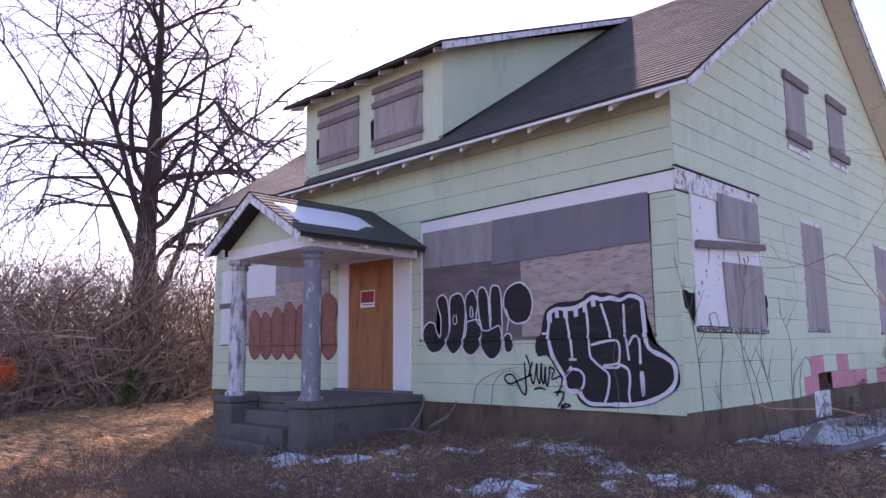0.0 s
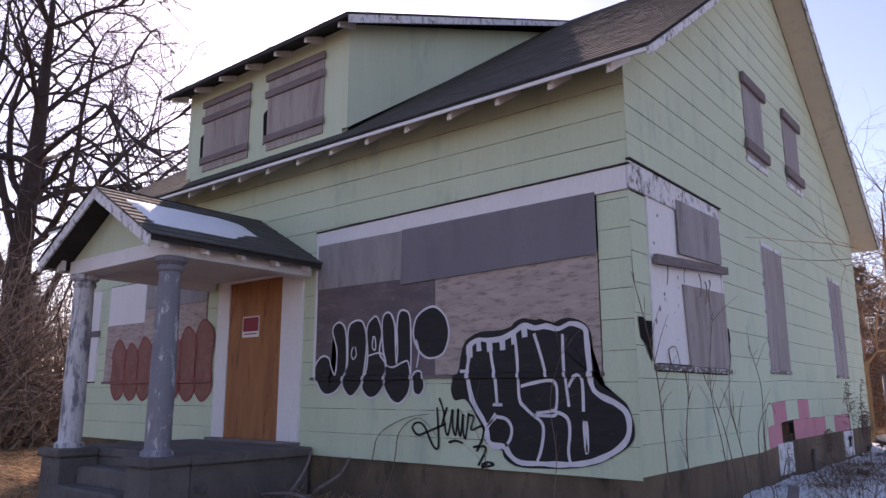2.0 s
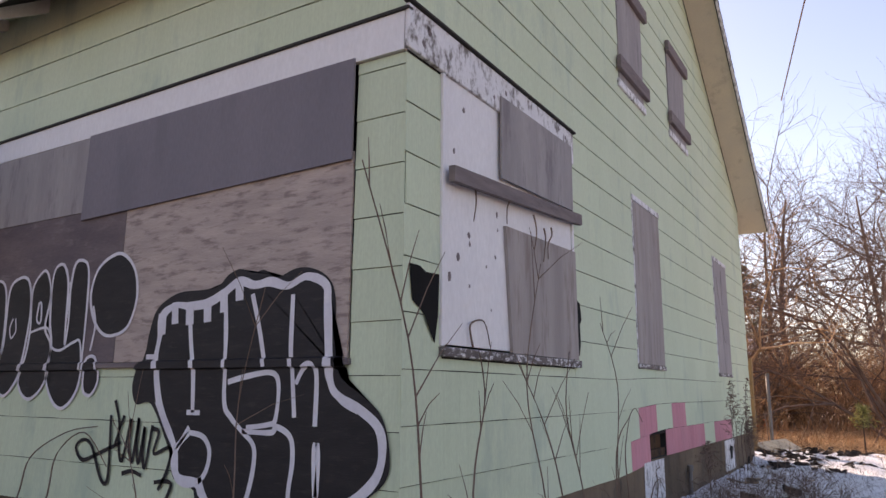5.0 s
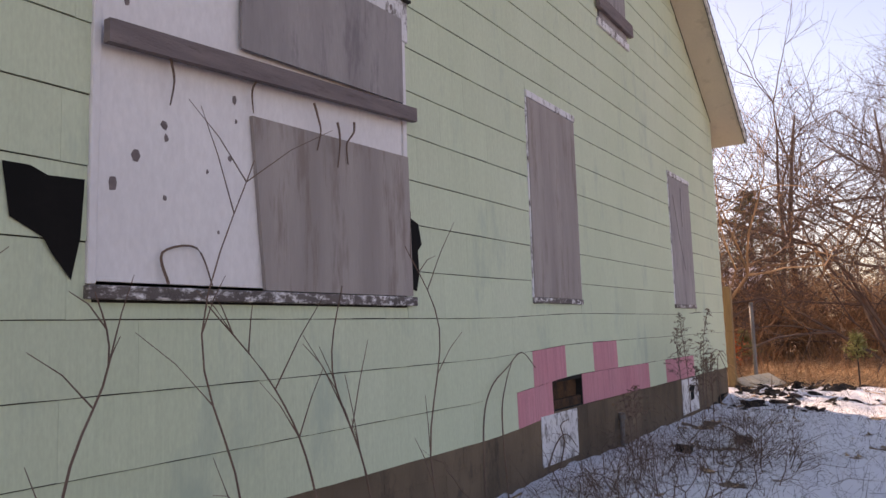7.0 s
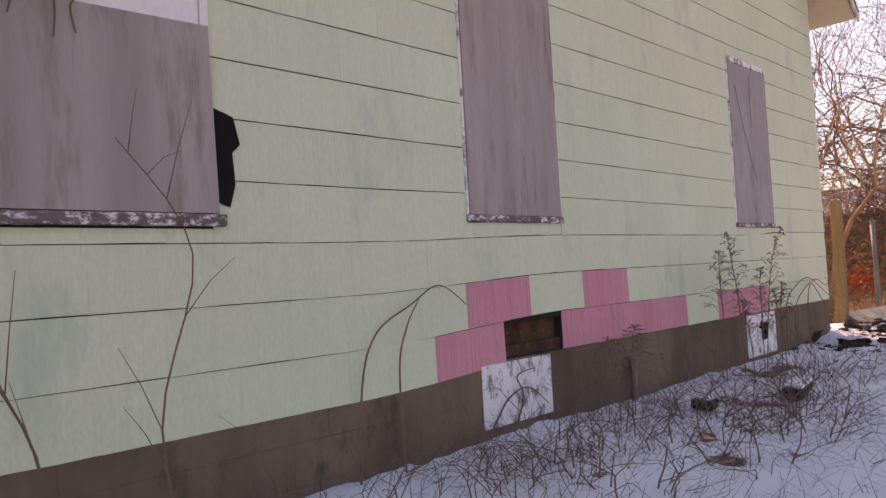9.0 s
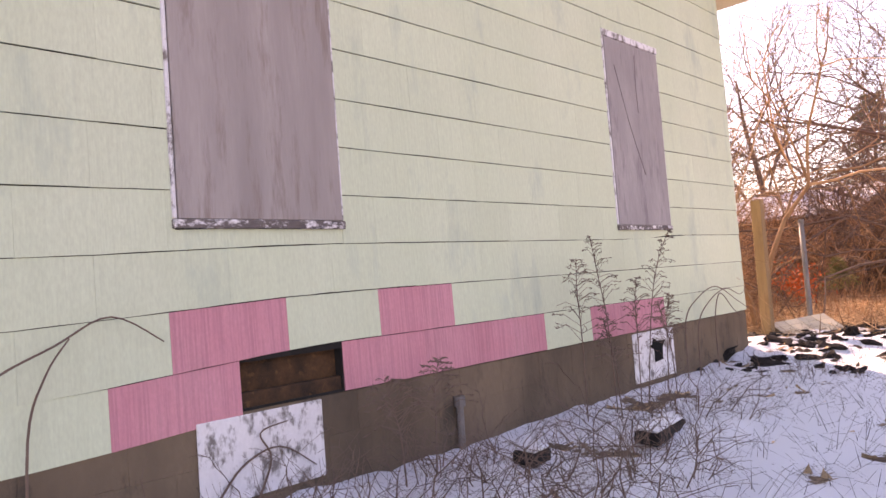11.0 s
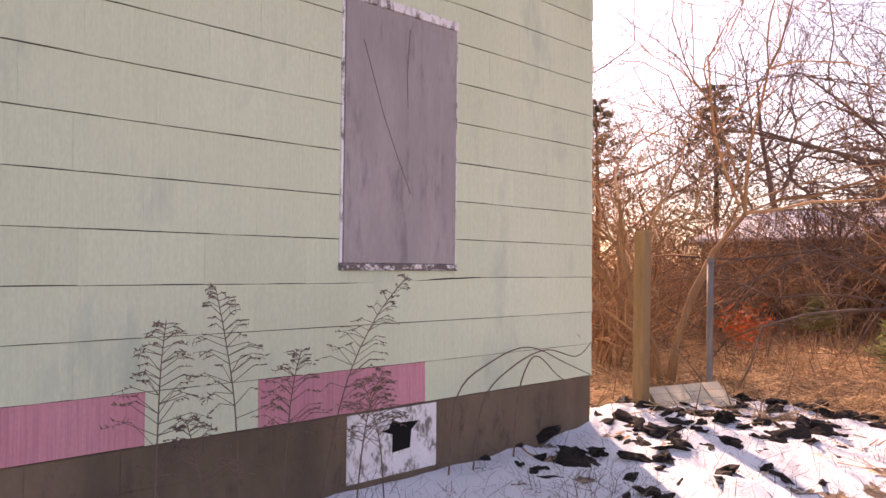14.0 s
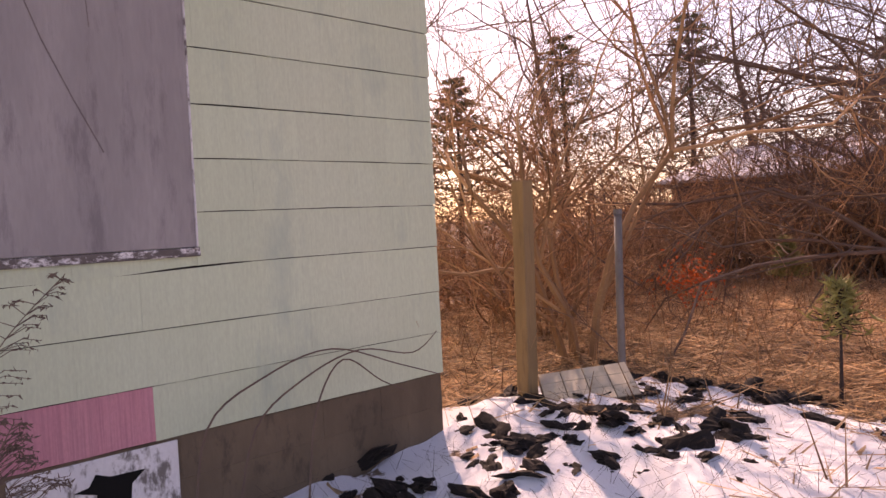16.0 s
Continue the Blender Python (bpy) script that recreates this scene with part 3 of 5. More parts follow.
for poly, y0, y1 in (([(-OX, SL - SH), (D / 2, RIDGE - SH), (D / 2, RIDGE - 0.002), (-OX, SL - 0.002)], -OY + 0.02, -0.02), ([(D + OX, SL - SH), (D / 2, RIDGE - SH), (D / 2, RIDGE - 0.002), (D + OX, SL - 0.002)], -OY + 0.02, -0.02),
                     ([(D + OX, SL - SH), (D, EAVE - SH), (D, EAVE - 0.002), (D + OX, SL - 0.002)], -0.02, W)):
    part("soffit", prism(bmesh.new(), poly, "y", y0, y1), SOFFIT, roof, "cream painted soffit boards")
bm = bmesh.new()
for s in (1, -1):
    f = (lambda x: x) if s == 1 else (lambda x: D - x)
    prism(bm, [(f(-OX), EAVE - PITCH * OX - 0.05), (f(D / 2), RIDGE - 0.05), (f(D / 2), RIDGE + TH - 0.03), (f(-OX), EAVE - PITCH * OX + TH - 0.03)], "y", -OY - 0.025, -OY)
part("rake_board", bm, PEEL, roof, "flaking white rake boards")
bm = bmesh.new()
box(bm, -OX - 0.02, -OX, -OY, W + OY, EAVE - PITCH * OX - 0.015, EAVE - PITCH * OX + 0.022, 0.003)
part("fascia", bm, WHITE, roof, "white fascia")
# shingle courses: thin stepped strips up the front and back slopes, each broken into tabs
bm = bmesh.new()
cs = 0.14
L = math.hypot(D / 2 + OX, PITCH * (D / 2 + OX))
ux, uz = (D / 2 + OX) / L, PITCH * (D / 2 + OX) / L
for s in (1, -1):
    k = 0
    while k * cs < L - 0.02:
        a, b = k * cs, min(L, (k + 1) * cs + 0.03)
        y = -OY - 0.03 - (0.15 if k % 2 else 0)
        while y < W + OY + 0.03:
            y1 = y + 0.30
            ya, yb = max(y + 0.003, -OY - 0.03), min(y1 - 0.003, W + OY + 0.03)
            y = y1
            if yb - ya < 0.02:
                continue
            j = rng.uniform(0, 0.006)
            ring = []
            for (q, lift) in ((a - j, 0.014), (b, 0.004)):
                for yy in (ya, yb):
                    x = -OX + q * ux - uz * lift
                    ring.append((x if s == 1 else D - x, yy, EAVE - PITCH * OX + TH + q * uz + ux * lift + 0.003 * rng.random()))
            v = [bm.verts.new(p) for p in ring] + [bm.verts.new((ring[0][0], ring[0][1], ring[0][2] - 0.012)), bm.verts.new((ring[1][0], ring[1][1], ring[1][2] - 0.012))]
            bm.faces.new((v[0], v[1], v[3], v[2]))
            bm.faces.new((v[4], v[5], v[1], v[0]))
        k += 1
courses = part("roof_shingles", bm, ROOF, roof, "worn grey asphalt shingles")
courses["kind"] = "stuff"
for i in range(19):
    y = -0.08 + i * 0.585
    bm = prism(bmesh.new(), [(-OX + 0.05, EAVE - PITCH * OX + 0.02), (0.0, EAVE - 0.01), (0.0, EAVE - 0.13), (-OX + 0.05, EAVE - PITCH * OX - 0.07)], "y", y, y + 0.05)
    part("rafter_tail", bm, WHITE, roof, "white rafter tail")

# ---- dormer ----
dorm = new("dormer")
dorm.parent, dorm["label"] = house, "shed dormer with two boarded windows"
FX, DS = -0.10, 0.405                                      # dormer face and its roof slope
BX = (DT - (EAVE + TH)) / (PITCH - DS)                   # where its roof runs into the main roof
side = [(FX, EAVE + 0.06), (FX, DT - 0.05), (BX - 0.1, DT + DS * (BX - 0.1) - 0.1)]
for y0, y1 in ((DY0 + 0.2, DY0 + 0.3), (DY1 - 0.3, DY1 - 0.2)):
    part("dormer_side", prism(bmesh.new(), side, "y", y0, y1), GREEN, dorm, "green dormer cheek")
boxpart("dormer_front", (FX, FX + 0.1, DY0 + 0.302, DY1 - 0.302, EAVE - 0.05, DT - 0.06), GREEN, dorm, "green dormer front")
boxpart("corner_board", (FX - 0.012, FX - 0.001, DY0 + 0.2, DY0 + 0.3, EAVE + 0.06, DT - 0.07), GREEN, dorm, "", 0)
bm = prism(bmesh.new(), [(-0.42, DT - 0.42 * DS), (BX + 0.1, DT + DS * (BX + 0.1)), (BX + 0.1, DT + DS * (BX + 0.1) + 0.05), (-0.42, DT - 0.42 * DS + 0.06)], "y", DY0 - 0.08, DY1 + 0.08)
part("dormer_roof", bm, ROOF_DARK, dorm, "dark dormer roof")
bm = prism(bmesh.new(), [(-0.40, DT - 0.40 * DS - 0.09), (BX, DT + DS * BX - 0.07), (BX, DT + DS * BX + 0.01), (-0.40, DT - 0.40 * DS + 0.015)], "y", DY0 - 0.105, DY0 - 0.081)
part("rake_board", bm, PEEL, dorm, "flaking white rake board")
for i in range(7):
    y = DY0 + 0.1 + i * 0.61
    bm = prism(bmesh.new(), [(-0.36, DT - 0.36 * DS - 0.004), (FX, DT + FX * DS - 0.004), (FX, DT + FX * DS - 0.1), (-0.36, DT - 0.36 * DS - 0.07)], "y", y, y + 0.045)
    part("rafter_tail", bm, WHITE, dorm, "white rafter tail")
for y0, y1 in ((3.93, 5.05), (5.46, 6.55)):
    boxpart("window_board", (FX - 0.02, FX - 0.001, y0, y1, EAVE + 0.09, DT - 0.27), PLY_BROWN, dorm, "weathered plywood over a dormer window", 0.003)
    for z in (EAVE + 0.2, DT - 0.62, DT - 0.38):
        boxpart("plank", (FX - 0.05, FX - 0.021, y0 - 0.03, y1 + 0.03, z, z + 0.1), PLANK, dorm, "weathered plank")
    # dark plate on the dormer front, the gap's shade put into its colour
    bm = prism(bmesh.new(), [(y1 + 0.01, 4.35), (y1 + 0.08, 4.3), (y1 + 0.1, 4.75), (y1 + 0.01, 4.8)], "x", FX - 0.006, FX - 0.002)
    part("broken_hole", bm, HOLE_SHADE, dorm, "dark plate painted as the shade in a torn gap beside the board")

# ---- porch ----
porch = thing("porch", "small gabled porch with two peeling columns", "porch")
PY, PX = 5.20, -2.02
boxpart("floor", (PX + 0.44, -0.032, 4.00, 6.42, 0.33, 0.43), STONE, porch, "worn concrete porch slab", 0.015)
boxpart("base", (PX + 0.46, -0.03, 4.06, 6.36, -0.6, 0.33), STONE, porch, "dark concrete porch base", 0.01)
for y in (4.03, 5.93):
    boxpart("pier", (PX, PX + 0.455, y, y + 0.44, -0.7, 0.338), STONE, porch, "concrete pier", 0.02)
    boxpart("pier_cap", (PX - 0.035, PX + 0.437, y - 0.03, y + 0.47, 0.34, 0.43), STONE, porch, "worn pier cap", 0.012)
for i, (x0, zt) in enumerate(((PX + 0.20, 0.24), (PX - 0.06, 0.06), (PX - 0.32, -0.12), (PX - 0.58, -0.29))):
    boxpart("step", (x0, x0 + 0.255, 4.49 + 0.03 * i, 5.91 - 0.02 * i, -0.7, zt), STONE, porch, "worn concrete step", 0.02)
for y, mat, lab in ((4.25, COLUMN, "round column, grey paint chipping to white"), (6.14, COLUMN_W, "round column, white paint flaking to grey")):
    bm = bmesh.new()
    prof = [(0.16, 0.43), (0.16, 0.47), (0.125, 0.50), (0.125, 1.2), (0.118, 1.8), (0.108, 2.26), (0.13, 2.28), (0.13, 2.31), (0.115, 2.33), (0.16, 2.37), (0.16, 2.42)]
    rings = [[bm.verts.new((-1.82 + r * math.cos(k * math.tau / 20), y + r * math.sin(k * math.tau / 20), z)) for k in range(20)] for r, z in prof]
    for A, B in zip(rings, rings[1:]):
        for k in range(20):
            bm.faces.new((A[k], A[(k + 1) % 20], B[(k + 1) % 20], B[k]))
    bm.faces.new(rings[-1])
    part("column", bm, mat, porch, lab)
for e in ((-1.95, -1.70, 4.12, 6.28), (-1.698, -0.036, 4.12, 4.28), (-1.698, -0.036, 6.12, 6.28)):
    boxpart("beam", (*e, 2.42, 2.58), WHITE, porch, "white porch beam")
boxpart("porch_ceiling", (-1.698, -0.036, 4.282, 6.118, 2.52, 2.545), WHITE, porch, "white porch ceiling", 0)
PS, PE, PT = 0.56, 1.24, 3.27                             # slope, half width, peak
def pz(y):
    return PT - PS * abs(y - PY)
bm = prism(bmesh.new(), [(PY - 1.06, 2.582), (PY + 1.06, 2.582), (PY, PT - 0.075)], "x", -1.93, -1.88)
part("pediment", bm, GREEN, porch, "green porch gable")
bm = bmesh.new()
for s in (1, -1):
    prism(bm, [(PY, PT - 0.07), (PY + s * PE, PT - PS * PE - 0.07), (PY + s * PE, PT - PS * PE), (PY, PT)], "x", -2.22, 0.0)
part("porch_roof", bm, ROOF_DARK, porch, "dark porch roof")
bm = bmesh.new()
for s in (1, -1):
    prism(bm, [(PY, PT - 0.14), (PY + s * PE, PT - PS * PE - 0.14), (PY + s * PE, PT - PS * PE - 0.015), (PY, PT - 0.015)], "x", -2.245, -2.222)
part("rake_board", bm, PEEL, porch, "flaking white rake boards")
bm = bmesh.new()
for s in (1, -1):
    for k in range(11):
        a, b = PE + 0.03 - k * 0.115, PE + 0.03 - (k + 1) * 0.115 - 0.02
        x = -2.26 - (0.15 if k % 2 else 0)
        while x < 0:
            xa, xb = max(-2.26, x + 0.004), min(-0.002, x + 0.296)
            x += 0.3
            if xb - xa < 0.02:
                continue
            v = [bm.verts.new(p) for p in ((xa, PY + s * a, PT - PS * a + 0.018), (xb, PY + s * a, PT - PS * a + 0.018), (xb, PY + s * b, PT - PS * b + 0.006), (xa, PY + s * b, PT - PS * b + 0.006),
                                           (xa, PY + s * a, PT - PS * a + 0.002), (xb, PY + s * a, PT - PS * a + 0.002))]
            bm.faces.new(v[:4])
            bm.faces.new((v[0], v[1], v[5], v[4]))
part("porch_shingles", bm, ROOF, porch, "dark shingles")["kind"] = "stuff"
for s in (1, -1):
    for i in range(5):
        x = -2.05 + i * 0.46
        bm = prism(bmesh.new(), [(PY + s * 1.08, pz(PY + 1.08) - 0.075), (PY + s * (PE - 0.04), PT - PS * (PE - 0.04) - 0.075), (PY + s * (PE - 0.04), PT - PS * (PE - 0.04) - 0.14), (PY + s * 1.08, pz(PY + 1.08) - 0.19)], "x", x, x + 0.05)
        part("rafter_tail", bm, WHITE, porch, "white rafter tail")
# snow on the porch roof
bm = bmesh.new()
n = 22
grid = [[None] * 9 for _ in range(n + 1)]
for i in range(n + 1):
    for j in range(9):
        x = -2.05 + i * 1.45 / n
        lo = 0.98 + 0.05 * noise.noise((x * 3, 0, 0)) - 0.25 * smooth01(x, -1.2, -0.55)
        hi = 0.30 + 0.04 * noise.noise((x * 2, 4, 0)) + 0.18 * smooth01(x, -1.0, -0.55)
        q = hi + (lo - hi) * j / 8
        edge = min(1.0, min(i, n - i, j, 8 - j) / 1.5)
        grid[i][j] = bm.verts.new((x, PY - q, PT - PS * q + 0.012 + 0.04 * edge))
for i in range(n):
    for j in range(8):
        bm.faces.new((grid[i][j], grid[i][j + 1], grid[i + 1][j + 1], grid[i + 1][j]))
bmesh.ops.recalc_face_normals(bm, faces=bm.faces[:])
tagged(part("roof_snow", bm, SNOW, None, "", True), "thin sheet of snow lying on the porch roof", "snow")
bm = bmesh.new()
prof = [(0.045, 0.43), (0.05, 0.45), (0.05, 0.56), (0.03, 0.60), (0.018, 0.63), (0.018, 0.68), (0.0, 0.68)]
rings = [[bm.verts.new((-0.55 + r * math.cos(k * math.tau / 12), 6.22 + r * math.sin(k * math.tau / 12), z)) for k in range(12)] for r, z in prof[:-1]]
for A, B in zip(rings, rings[1:]):
    for k in range(12):
        bm.faces.new((A[k], A[(k + 1) % 12], B[(k + 1) % 12], B[k]))
bm.faces.new(rings[-1])
tagged(part("bottle", bm, GLASSB, None, "", True), "dark glass bottle standing on the porch", "bottle")
# scratch and split in the far board
for pts in ([(7.76, 2.66), (7.92, 2.22), (8.03, 1.98), (8.14, 1.76)], [(8.12, 2.80), (8.10, 2.5), (8.11, 2.3)]):
    bm = bmesh.new()
    for p, q in zip(pts, pts[1:]):
        tube(bm, [(p[0], -0.0215, p[1]), (q[0], -0.0215, q[1])], 0.003, 0.0025, 4)
    part("scratch", bm, PLANK, house, "dark scratch down the plywood")
# flaking spots and nail holes on the white boards
fr = random.Random(12)
for k in range(26):
    x, z = (fr.uniform(0.1, 2.2), fr.uniform(2.82, 3.02)) if k < 14 else (fr.uniform(0.4, 1.0), fr.uniform(1.35, 2.75))
    s = fr.uniform(0.006, 0.022)
    y = -0.0305 if k < 14 else -0.0125
    bm = prism(bmesh.new(), [(x + s * math.cos(a * 1.05) * fr.uniform(0.5, 1.3), z + s * 1.4 * math.sin(a * 1.05) * fr.uniform(0.5, 1.3)) for a in range(6)], "y", y - 0.0015, y)
    part("paint_chip", bm, PLANK, house, "chip in the white paint")
# ---- graffiti ----
def spline(pts, closed=False, per=6):
    n, out = len(pts), []
    for i in range(n if closed else n - 1):
        p = [pts[(i + k) % n] if closed else pts[min(max(i + k, 0), n - 1)] for k in (-1, 0, 1, 2)]
        for j in range(per):
            t = j / per
            out.append(tuple(0.5 * (2 * p[1][c] + (p[2][c] - p[0][c]) * t + (2 * p[0][c] - 5 * p[1][c] + 4 * p[2][c] - p[3][c]) * t * t + (3 * p[1][c] - p[0][c] - 3 * p[2][c] + p[3][c]) * t ** 3) for c in (0, 1)))
    return out if closed else out + [pts[-1]]


def settle(bm, lift, z_sill=1.20):
    """Lay paint on the board above the sill and on the siding below it."""
    for z in (z_sill - 0.03, z_sill - 0.02, z_sill + 0.02, z_sill + 0.03):
        bmesh.ops.bisect_plane(bm, geom=bm.verts[:] + bm.edges[:] + bm.faces[:], plane_co=(0, 0, z), plane_no=(0, 0, 1))
    for v in bm.verts:
        v.co.x = -(0.0385 if abs(v.co.z - z_sill) <= 0.021 else 0.0225 if v.co.z > z_sill else 0.0165) - lift
    bmesh.ops.recalc_face_normals(bm, faces=bm.faces[:])
    for f in bm.faces:
        if f.normal.x > 0:
            f.normal_flip()
    return bm


def fill(pts, lift):
    bm = bmesh.new()
    f = bm.faces.new([bm.verts.new((0, y, z)) for y, z in spline(pts, True)])
    bmesh.ops.triangulate(bm, faces=[f], ngon_method="EAR_CLIP")
    return settle(bm, lift)


def ribbon(pts, width, lift, closed=False, taper=0.25):
    bm = bmesh.new()
    path = spline(pts, closed)
    n, pairs = len(path), []
    for i, p in enumerate(path):
        a, b = (path[(i - 1) % n], path[(i + 1) % n]) if closed else (path[max(i - 1, 0)], path[min(i + 1, n - 1)])
        d = Vector((b[0] - a[0], b[1] - a[1]))
        d = d.normalized() if d.length > 1e-6 else Vector((1, 0))
        wv = width / 2 * (1 + taper * noise.noise((p[0] * 6, p[1] * 6, lift * 100)))
        pairs.append([bm.verts.new((0, p[0] - d.y * wv * s, p[1] + d.x * wv * s)) for s in (1, -1)])
    for i in range(n if closed else n - 1):
        A, B = pairs[i], pairs[(i + 1) % n]
        bm.faces.new((A[0], A[1], B[1], B[0]))
    return settle(bm, lift)


JOEY = {
    "J": [(3.89, 1.46), (4.0, 1.38), (4.02, 1.24), (3.91, 1.06), (3.78, 1.02), (3.63, 1.08), (3.5, 1.27), (3.49, 1.56), (3.53, 1.78), (3.64, 1.84), (3.73, 1.75), (3.65, 1.51), (3.67, 1.25), (3.74, 1.33), (3.78, 1.43)],
    "O": [(3.36, 1.84), (3.47, 1.75), (3.47, 1.36), (3.56, 1.17), (3.49, 1.04), (3.38, 1.01), (3.24, 1.16), (3.18, 1.44), (3.18, 1.67), (3.24, 1.82)],
    "E": [(3.06, 1.87), (3.17, 1.75), (3.15, 1.48), (3.17, 1.29), (3.24, 1.11), (3.15, 1.0), (3.03, 1.0), (2.91, 1.12), (2.88, 1.34), (2.97, 1.47), (2.94, 1.68), (2.99, 1.83)],
    "Y": [(2.83, 1.9), (2.93, 1.84), (2.92, 1.53), (2.87, 1.34), (2.91, 1.14), (2.81, 0.98), (2.69, 0.93), (2.57, 1.01), (2.52, 1.15), (2.51, 1.5), (2.53, 1.83), (2.61, 1.91), (2.7, 1.86), (2.73, 1.51), (2.75, 1.77)],
    "tail": [(2.46, 1.25), (2.49, 1.15), (2.47, 1.04), (2.39, 1.02), (2.33, 1.11), (2.37, 1.25)],
    "blob": [(2.25, 1.92), (2.42, 1.84), (2.48, 1.68), (2.44, 1.53), (2.34, 1.42), (2.22, 1.39), (2.07, 1.44), (2.0, 1.61), (2.03, 1.78), (2.13, 1.89)],
}
JLINES = [
    [(3.38, 1.55), (3.41, 1.48), (3.38, 1.41), (3.33, 1.46), (3.35, 1.55)],
    [(3.07, 1.65), (3.08, 1.53), (3.03, 1.51), (3.04, 1.63), (3.07, 1.65)],
    [(3.15, 1.44), (2.97, 1.47), (2.9, 1.43), (2.87, 1.34), (2.77, 1.31), (2.62, 1.36), (2.55, 1.36), (2.51, 1.2)],
    [(2.74, 1.77), (2.72, 1.35), (2.7, 1.51), (2.72, 1.77)],
    [(2.44, 1.59), (2.4, 1.46), (2.43, 1.3)],
]
OUTER = [(1.8, 1.53), (1.69, 1.6), (1.57, 1.63), (1.4, 1.63), (1.27, 1.64), (1.2, 1.7), (1.1, 1.73), (1.0, 1.7), (0.91, 1.71), (0.82, 1.66), (0.68, 1.7), (0.56, 1.69), (0.45, 1.63), (0.4, 1.52), (0.39, 1.27), (0.36, 1.13), (0.21, 1.03), (0.1, 0.94), (0.05, 0.79), (0.06, 0.66), (0.17, 0.56), (0.39, 0.45), (0.63, 0.4), (0.93, 0.38), (1.21, 0.38), (1.35, 0.45), (1.37, 0.51), (1.54, 0.56), (1.59, 0.69), (1.63, 0.76), (1.79, 0.97), (1.93, 0.97), (1.98, 1.07), (1.95, 1.19), (1.88, 1.25), (1.85, 1.4)]
INNER = [(1.74, 1.49), (1.63, 1.55), (1.5, 1.54), (1.35, 1.55), (1.22, 1.6), (1.1, 1.66), (0.98, 1.63), (0.86, 1.64), (0.73, 1.61), (0.6, 1.65), (0.47, 1.6), (0.45, 1.49), (0.43, 1.22), (0.4, 1.06), (0.25, 0.98), (0.12, 0.89), (0.09, 0.78), (0.12, 0.66), (0.23, 0.56), (0.43, 0.47), (0.65, 0.43), (0.95, 0.42), (1.18, 0.42), (1.3, 0.49), (1.35, 0.55), (1.51, 0.58), (1.55, 0.73), (1.71, 0.97), (1.77, 1.21), (1.75, 1.37)]
WLINES = [
    [(1.5, 1.54), (1.47, 1.34), (1.44, 1.18), (1.42, 0.93)],
    [(1.47, 0.93), (1.36, 0.93)],
    [(1.2, 1.56), (1.18, 1.33), (1.17, 1.0), (1.11, 0.91), (1.02, 0.84), (0.93, 0.77), (0.92, 0.67), (0.95, 0.53), (0.99, 0.44)],
    [(0.99, 1.58), (0.92, 1.37), (0.87, 1.18)],
    [(1.15, 1.1), (1.01, 1.13), (0.83, 1.15), (0.77, 1.09), (0.78, 0.91), (0.83, 0.88), (0.99, 0.86)],
    [(1.02, 0.84), (0.81, 0.84), (0.77, 0.87), (0.67, 0.82), (0.65, 0.7), (0.67, 0.54), (0.65, 0.43)],
    [(0.69, 1.56), (0.69, 1.3), (0.68, 1.18), (0.65, 0.92)],
    [(0.65, 1.09), (0.6, 1.17), (0.54, 1.19), (0.51, 1.12), (0.51, 0.88)],
    [(0.5, 0.8), (0.51, 0.75), (0.49, 0.53), (0.48, 0.72), (0.49, 0.8)],
    [(1.44, 0.81), (1.51, 0.75), (1.56, 0.65), (1.5, 0.55), (1.39, 0.54), (1.29, 0.6), (1.26, 0.72), (1.32, 0.8), (1.44, 0.82)],
    [(1.44, 0.85), (1.5, 0.77), (1.55, 0.73)],
    [(1.33, 0.58), (1.28, 0.49), (1.21, 0.43)],
    [(0.44, 1.24), (0.44, 1.13), (0.35, 1.01), (0.24, 0.96)],
    [(1.74, 0.99), (1.56, 0.74)],
    [(1.86, 1.25), (1.77, 1.25)],
]
TAG = [
    [(2.13, 0.99), (2.07, 0.84), (2.1, 0.72)],
    [(2.16, 0.9), (2.14, 0.53), (2.21, 0.52), (2.33, 0.71), (2.43, 0.74), (2.49, 0.69), (2.41, 0.62), (2.27, 0.66), (2.04, 0.74)],
    [(2.03, 0.9), (2.07, 0.78), (2.02, 0.63), (1.96, 0.88), (1.96, 0.72), (1.92, 0.64), (1.89, 0.89), (1.89, 0.72), (1.86, 0.63), (1.83, 0.84), (1.83, 0.68), (1.8, 0.61), (1.76, 0.85)],
    [(1.76, 0.83), (1.7, 0.81), (1.73, 0.69), (1.59, 0.73), (1.6, 0.61), (1.67, 0.49)],
    [(2.01, 0.56), (1.92, 0.58), (1.83, 0.56)],
    [(1.54, 0.39), (1.61, 0.35), (1.47, 0.38), (1.54, 0.4), (1.61, 0.37)],
    [(1.71, 0.53), (1.56, 0.53), (1.65, 0.36)],
]

g = thing("graffiti", "black bubble letters with white outlines sprayed on the boards", "graffiti")
for name in JOEY:
    part("letter_fill", fill(JOEY[name], 0.001), BLACKPAINT, g, "black sprayed letter")
    part("letter_outline", ribbon(JOEY[name], 0.021, 0.0025, True), WHITEPAINT, g, "white sprayed outline")
for pts in JLINES:
    part("highlight", ribbon(pts, 0.018, 0.0035), WHITEPAINT, g, "white sprayed line")
g = thing("graffiti", "large black bubble throw-up with white outline on boards and siding", "graffiti")
part("outer_fill", fill(OUTER, 0.001), BLACKPAINT, g, "black sprayed shape")
part("white_band", ribbon(INNER, 0.045, 0.0025, True, 0.5), WHITEPAINT, g, "white sprayed band")
for pts in WLINES:
    part("white_line", ribbon(pts, 0.030, 0.0035), WHITEPAINT, g, "white sprayed line")
